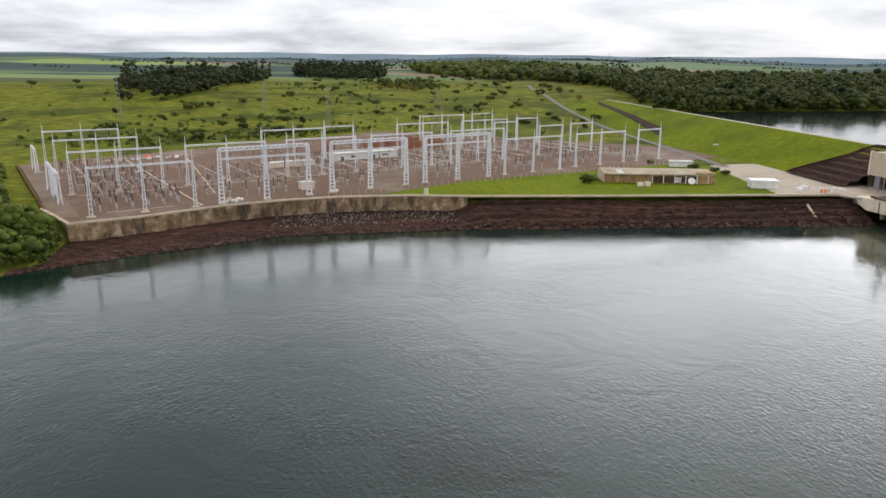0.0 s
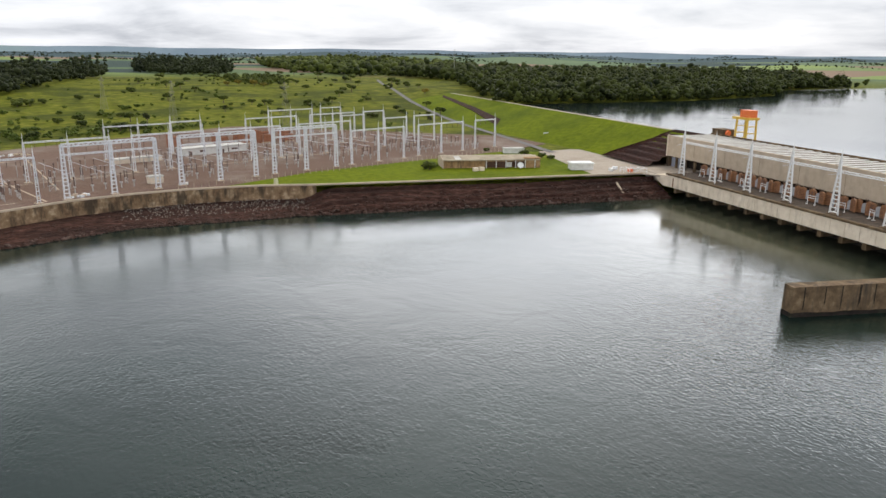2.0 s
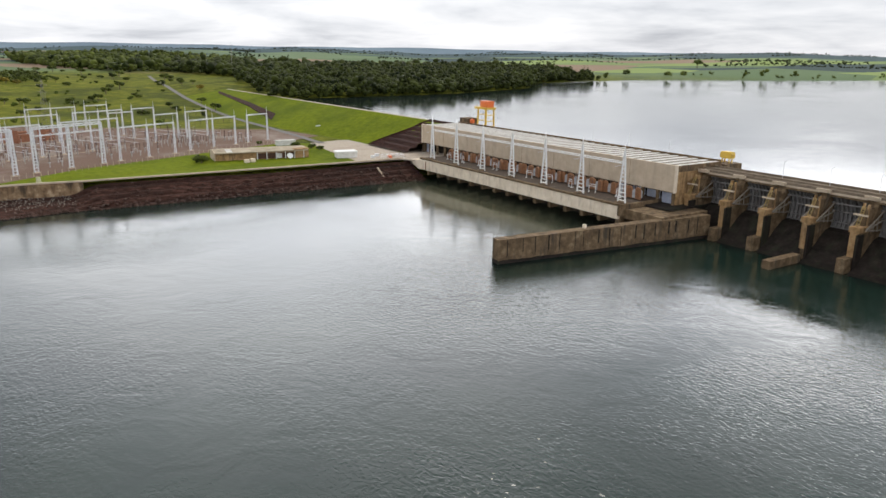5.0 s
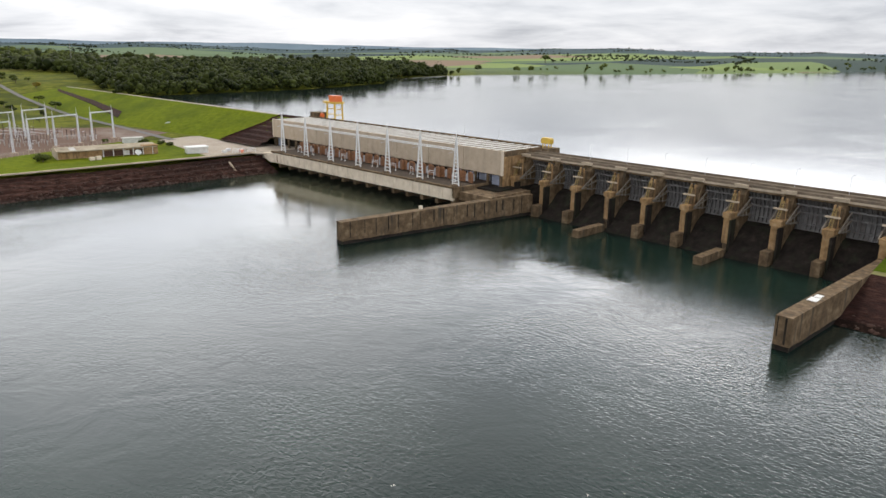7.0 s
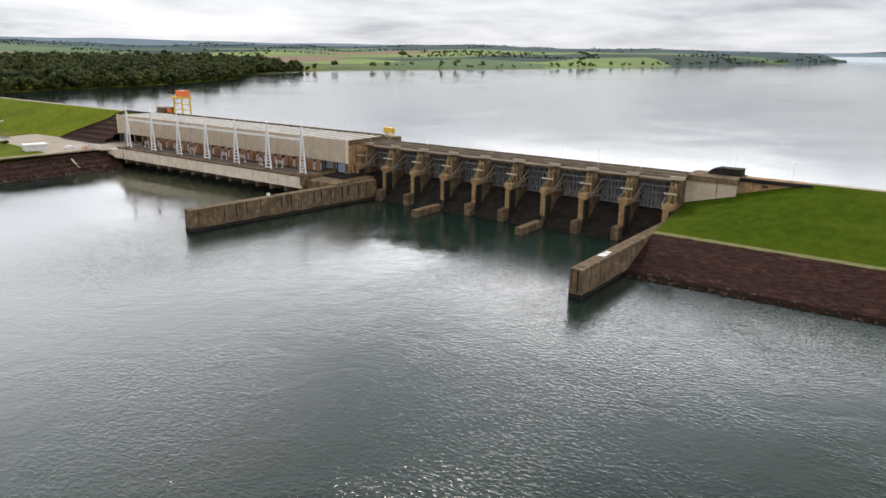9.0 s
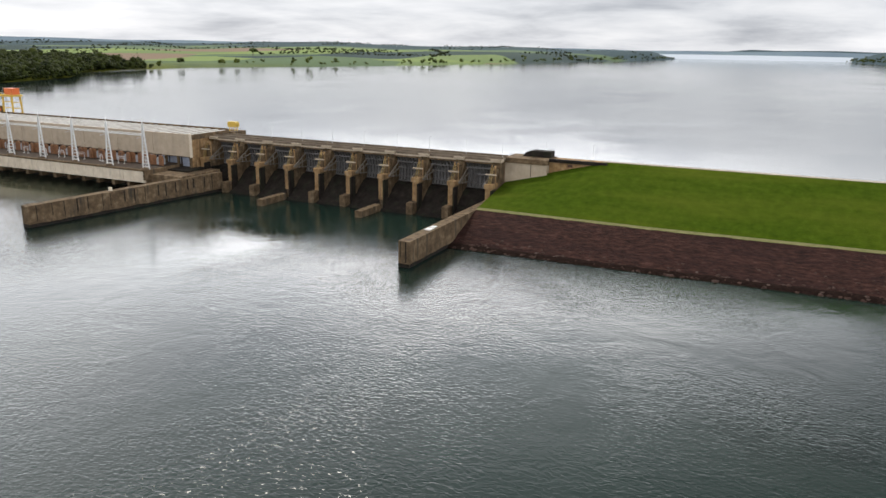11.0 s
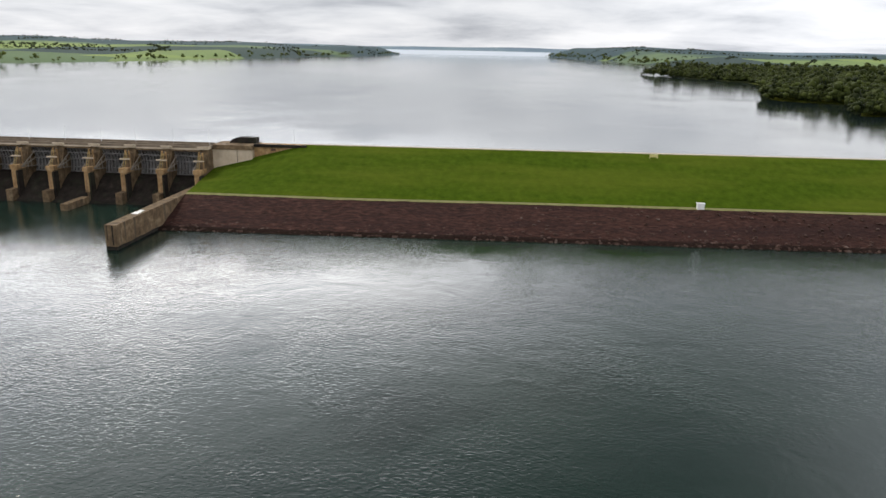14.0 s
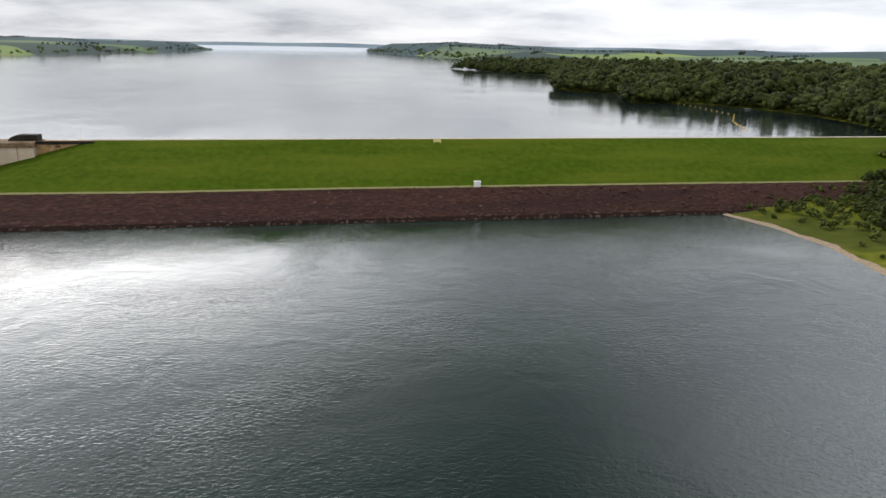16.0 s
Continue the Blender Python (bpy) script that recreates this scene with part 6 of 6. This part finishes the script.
# trees at the water's edge on the far shore
shore_pts = []
for (ax, ay), (bx, by) in zip(SHORE[3:9], SHORE[4:10]):
    L = math.hypot(bx - ax, by - ay)
    for q in np.arange(0, L, 16):
        if r.uniform() < 0.55:
            nx, ny = -(by - ay) / L, (bx - ax) / L
            o = 14 + abs(r.normal()) * 22
            cand = np.array([ax + (bx - ax) * q / L + nx * o, ay + (by - ay) * q / L + ny * o])
            if poly_distance(cand[:1], cand[1:], SHORE)[0] > 0:
                cand = np.array([ax + (bx - ax) * q / L - nx * o, ay + (by - ay) * q / L - ny * o])
            shore_pts.append(cand)
for (ax, ay), (bx, by) in zip(SHORE[9:19], SHORE[10:20]):
    for q in np.linspace(0, 1, 60):
        shore_pts.append(np.array([ax + (bx - ax) * q + r.normal() * 25 + 20, ay + (by - ay) * q + r.normal() * 30]))
forest("shore_trees", "loose row of trees on the far shore", np.array(shore_pts), 1.1, 14, LEAF, LOW)
# scrub on the pasture, and low growth on the river banks
scrub = []
for k in range(110):
    x, y = r.uniform(-1150, -330), r.uniform(-560, -40)
    if y < -0.55 * (x + 330) - 430 - 220 and x > -420:
        continue
    scrub.append((x, y))
scrub += [(-385 - 95 * q + r.normal() * 22, -430 + 190 * q + r.normal() * 30) for q in r.uniform(size=240)]
for k in range(14):
    cx, cy = r.uniform(-900, -450), r.uniform(-480, -120)
    scrub += [(cx + r.normal() * 16, cy + r.normal() * 12) for i in range(9)]
scrub = np.array(scrub)
yd = [(-150, -360), (-125, -325), (-180, -225), (-262, -40), (-352, -25), (-475, -215), (-362, -335), (-286, -420)]
scrub = scrub[poly_distance(scrub[:, 0], scrub[:, 1], yd) < -6]
forest("pasture_scrub", "low green scrub scattered over the pasture", scrub, 0.42, 15, LEAF_LIGHT, MID, False)
bank = np.array([(r.uniform(-260, -108), r.uniform(-470, -338)) for k in range(1100)])
keep = []
for x, y in bank:
    xw = np.interp(y, EDGE_Y, EDGE_X)
    keep.append(x < xw - 4 and poly_distance(np.array([x]), np.array([y]), yd)[0] < -5)
forest("bank_bushes", "thick green bushes on the river bank beside the yard", bank[np.array(keep)], 0.72, 16, LEAF_LIGHT, MID, False)
corner = np.array([(-168 + 62 * a + q.normal() * 3, -372 + 44 * b + q.normal() * 3) for q in [np.random.RandomState(90)] for a, b in q.uniform(size=(420, 2))])
ok = (corner[:, 0] < np.interp(corner[:, 1], EDGE_Y, EDGE_X) - 2) & (poly_distance(corner[:, 0], corner[:, 1], yd) < -1)
forest("corner_bushes", "dark tangled bushes on the bank at the yard's corner", corner[ok], 0.42, 91, LEAF, FINE, False)
rb = np.array([(r.uniform(470, 760), r.uniform(-190, -8)) for k in range(2600)])
xr = np.interp(rb[:, 1], RIGHT_Y, RIGHT_X)
sel = (rb[:, 0] > xr + 7 + 26 * r.uniform(size=len(rb)) ** 2) & (rb[:, 0] < xr + 120)
dense = (rb[:, 0] > xr + 42) | (r.uniform(size=len(rb)) < 0.5)
forest("right_bank_bushes", "green bushes and small trees on the low river bank", rb[sel & dense], 0.42, 17, LEAF, FINE, False)
mound = np.array([(592 + r.normal() * 9, 4 + r.normal() * 9) for k in range(60)])
forest("right_bank_mound", "brownish bushes over the end of the grass dam", mound[mound[:, 0] > 556], 0.75, 64, LEAF, FINE, False)
thick = np.array([(x, y) for x, y in zip(r.uniform(485, 600, 420), r.uniform(-130, -2, 420)) if x > np.interp(y, [-130, -90, -40, 0], [487, 494, 522, 547]) + 6 * r.normal()])
forest("right_bank_thicket", "dark dense thicket on the low river bank", thick, 0.7, 65, LEAF_WOOD, FINE, False)
forest("right_bank_woods", "dense trees at the end of the dam", inside_points([(556, -8), (575, -60), (560, -130), (560, -260), (760, -260), (800, 20), (640, 22)], 8.5, 18), 0.95, 19, LEAF, LOW, False)


# single trees in the pasture
def tree_thing(kind, seed, width, height, base, mat, label):
    v, f = crown_mesh(seed, width, height, base, 46, 260, 0.17, 0.55)
    t = thing(kind, label, "tree", pose(0, 0, 0), "pasture trees")
    s = Shape().tube((0, 0, -0.4), (0.1, 0.1, base + height * 0.35), width * 0.045, width * 0.03, 8)
    rr = random.Random(seed)
    for k in range(4):
        a = rr.uniform(0, 6.28)
        s.tube((0.1, 0.1, base + height * 0.2), (math.cos(a) * width * 0.25, math.sin(a) * width * 0.25, base + height * 0.6), width * 0.024, width * 0.01, 6)
    part("trunk", s, BARK, t)
    link("crown", mesh_from_arrays("crown", v, f, mat), t)
    return t


kinds = [tree_thing("pasture_tree", 301, 11, 8.0, 1.6, LEAF, "round dark green tree standing in the pasture"),
         tree_thing("spreading_tree", 302, 13, 6.5, 3.0, LEAF, "spreading flat-topped green tree in the pasture"),
         tree_thing("bush", 303, 8, 4.5, 0.2, LEAF, "dense round green bush in the pasture"),
         tree_thing("slender_tree", 304, 6, 8.0, 2.5, LEAF_PINE, "slender dark tree in the pasture"),
         tree_thing("flowering_tree", 305, 10, 6.5, 1.2, LEAF_YELLOW, "yellow-flowering tree among the green woods")]
spots = [(-640, -400, 2, 1.5), (-628, -408, 2, 1.3), (-655, -392, 2, 1.2), (-545, -310, 2, 1.0), (-520, -340, 2, 1.3), (-505, -352, 2, 1.1), (-450, -300, 2, 1.5), (-440, -290, 2, 1.2), (-830, -430, 2, 1.3), (-800, -445, 2, 1.0), (-437, -421, 1, 1.15), (-510, -400, 3, 0.8), (-482, -332, 2, 1.1), (-510, -299, 0, 0.9), (-690, -365, 2, 1.2), (-705, -350, 2, 0.9), (-640, -410, 2, 1.6), (-760, -322, 2, 1.5), (-700, -450, 2, 1.1), (-560, -455, 3, 0.9), (-400, -349, 2, 1.2),
         (-640, -112, 0, 0.8), (-700, -95, 0, 0.9), (-760, -70, 0, 1.0), (-560, -60, 1, 0.7), (-590, -22, 1, 0.75), (-520, -62, 0, 0.5), (-450, -58, 3, 0.8), (-690, 4, 4, 0.9), (-640, -160, 2, 1.0), (-620, -140, 0, 0.7), (-820, -120, 2, 1.2), (-850, -170, 4, 0.9), (-880, -180, 4, 1.1), (-900, -200, 4, 1.0), (-910, -160, 0, 1.0), (-870, -215, 4, 0.9),
         (-960, -330, 2, 1.5), (-1040, -310, 1, 1.2), (-930, -290, 2, 1.0), (-1010, -270, 2, 1.3), (-890, -610, 0, 1.0), (-820, -580, 2, 1.0), (-830, -640, 0, 1.1), (-1174, 1501, 0, 2.6),
         (-208, -127, 2, 1.0), (-213, -125, 2, 0.7), (-248, -58, 2, 0.75), (-236, -52, 2, 0.7), (-228, -50, 2, 0.6), (-270, -73, 2, 0.55),
         (-610, 300, 4, 0.9), (-660, 440, 4, 1.0), (-560, 140, 4, 0.8), (-745, 575, 4, 0.8), (-1260, -90, 0, 1.3), (-1150, -60, 0, 1.2), (-1050, -20, 1, 1.2), (-980, -40, 0, 1.0), (-930, 20, 0, 1.1), (-880, -40, 0, 0.8), (-800, 10, 0, 0.9), (-760, -20, 3, 0.9)]
rng = random.Random(31)
for k in range(75):
    x, y = rng.uniform(-1300, -480), rng.uniform(-330, 20)
    if y > 0.35 * (x + 480) * -0.2 - 20 and x > -640:
        continue
    spots.append((x, y, rng.choice((0, 0, 2, 2, 3)), rng.uniform(0.6, 1.1)))
used = set()
for x, y, k, sc in spots:
    z = float(ground_height(np.array([float(x)]), np.array([float(y)]))[0])
    m = pose(x, y, max(z, TERRACE), 0, 0, rng.uniform(0, 360))
    ob = kinds[k] if k not in used else copy_thing(kinds[k], m)
    used.add(k)
    ob.matrix_basis = m @ Matrix.Scale(sc, 4)

# loose boulders along the water's edge
rng = random.Random(41)
v_all, f_all, count = [], [], 0
rr = np.random.RandomState(42)
for k in range(2600):
    if k < 1500:
        x = rng.uniform(155, 640)
        t = rng.random() ** 3
        y, z = toe(x) + t * (-11 - toe(x)), BERM * t
    else:
        y = rng.uniform(-340, -22)
        a, b = lerp_list(y, EDGE_Y, EDGE_X), lerp_list(y, WALL_Y, WALL_X)
        t = rng.random() ** 2.6
        x, z = a + (b - a) * t, (3.6 + 4.2 * float(ramp01(np.array(y), -197, -182))) * t ** 0.8
    s = rng.uniform(0.25, 0.75) * (1.5 if t < 0.12 else 1)
    v_all.append(ICO_V * rr.uniform(0.6, 1.2, (12, 1)) * s * np.array([1.2, 1.2, 0.8]) + np.array([x, y, z]))
    f_all.append(ICO_F + count)
    count += 12
tagged(link("bank_boulders", mesh_from_arrays("bank_boulders", np.concatenate(v_all), np.concatenate(f_all), material("boulder_stone", [(0.3, (0.03, 0.017, 0.013)), (0.7, (0.095, 0.055, 0.042))], 0.4, 0.9, 0.5, stain=((0.17, 0.13, 0.11), 0.55, 0.7, 0.7), stain_scale=0.3))), "red-brown boulders strewn on the river banks", "boulders", kind="stuff")
# rubble below the wall
v_all, f_all, count = [], [], 0
for k in range(700):
    y = rng.uniform(-268, -188)
    a, b = lerp_list(y, EDGE_Y, EDGE_X), lerp_list(y, WALL_Y, WALL_X)
    t = rng.uniform(0.35, 1.0)
    s = rng.uniform(0.14, 0.36)
    v_all.append(ICO_V * rr.uniform(0.6, 1.2, (12, 1)) * s + np.array([a + (b - a) * t, y, 3.6 * t ** 0.8 + 0.1]))
    f_all.append(ICO_F + count)
    count += 12
tagged(link("rubble", mesh_from_arrays("rubble", np.concatenate(v_all), np.concatenate(f_all), material("grey_broken_stone", [(0.3, (0.14, 0.12, 0.10)), (0.7, (0.30, 0.27, 0.23))], 1.2, 0.9, 0.3))), "grey broken rubble below the retaining wall", "rubble", kind="stuff")
# dark riprap drain on the far dam's face
s = Shape()
for a, b in [((-650, 14.2, 23.6), (-632, 8.4, 22.2)), ((-511, 3.6, 19.4), (-502, -2.8, 17.5)), ((-418, -6.5, 16.0), (-401, -16.5, 12.7))]:
    s.v += [a, b, (b[0], b[1], b[2] - 1.2)]
s.f = [(0, 3, 4, 1), (3, 6, 7, 4), (1, 4, 5, 2), (4, 7, 8, 5)]
tagged(part("riprap_drain", s, ROCK), "dark riprap drain along the grass face", "riprap", kind="structure")
# pale sand at the right bank's edge
s = Shape()
for y in np.arange(-230, -24, 4.0):
    x = lerp_list(y, RIGHT_Y, RIGHT_X)
    w = 0.8 + 1.0 * math.sin(y * 0.21) + 0.6 * math.sin(y * 0.57)
    s.v += [(x - 2.5, y, -0.1), (x + 1.2 + w, y, 0.36)]
s.f = [(2 * i, 2 * i + 1, 2 * i + 3, 2 * i + 2) for i in range(len(s.v) // 2 - 1)]
tagged(part("sand_edge", s, material("wet_sand", [(0.3, (0.20, 0.15, 0.10)), (0.7, (0.34, 0.27, 0.19))], 0.6, 0.9, 0.3)), "narrow sandy edge of the river bank", "sand", kind="structure")
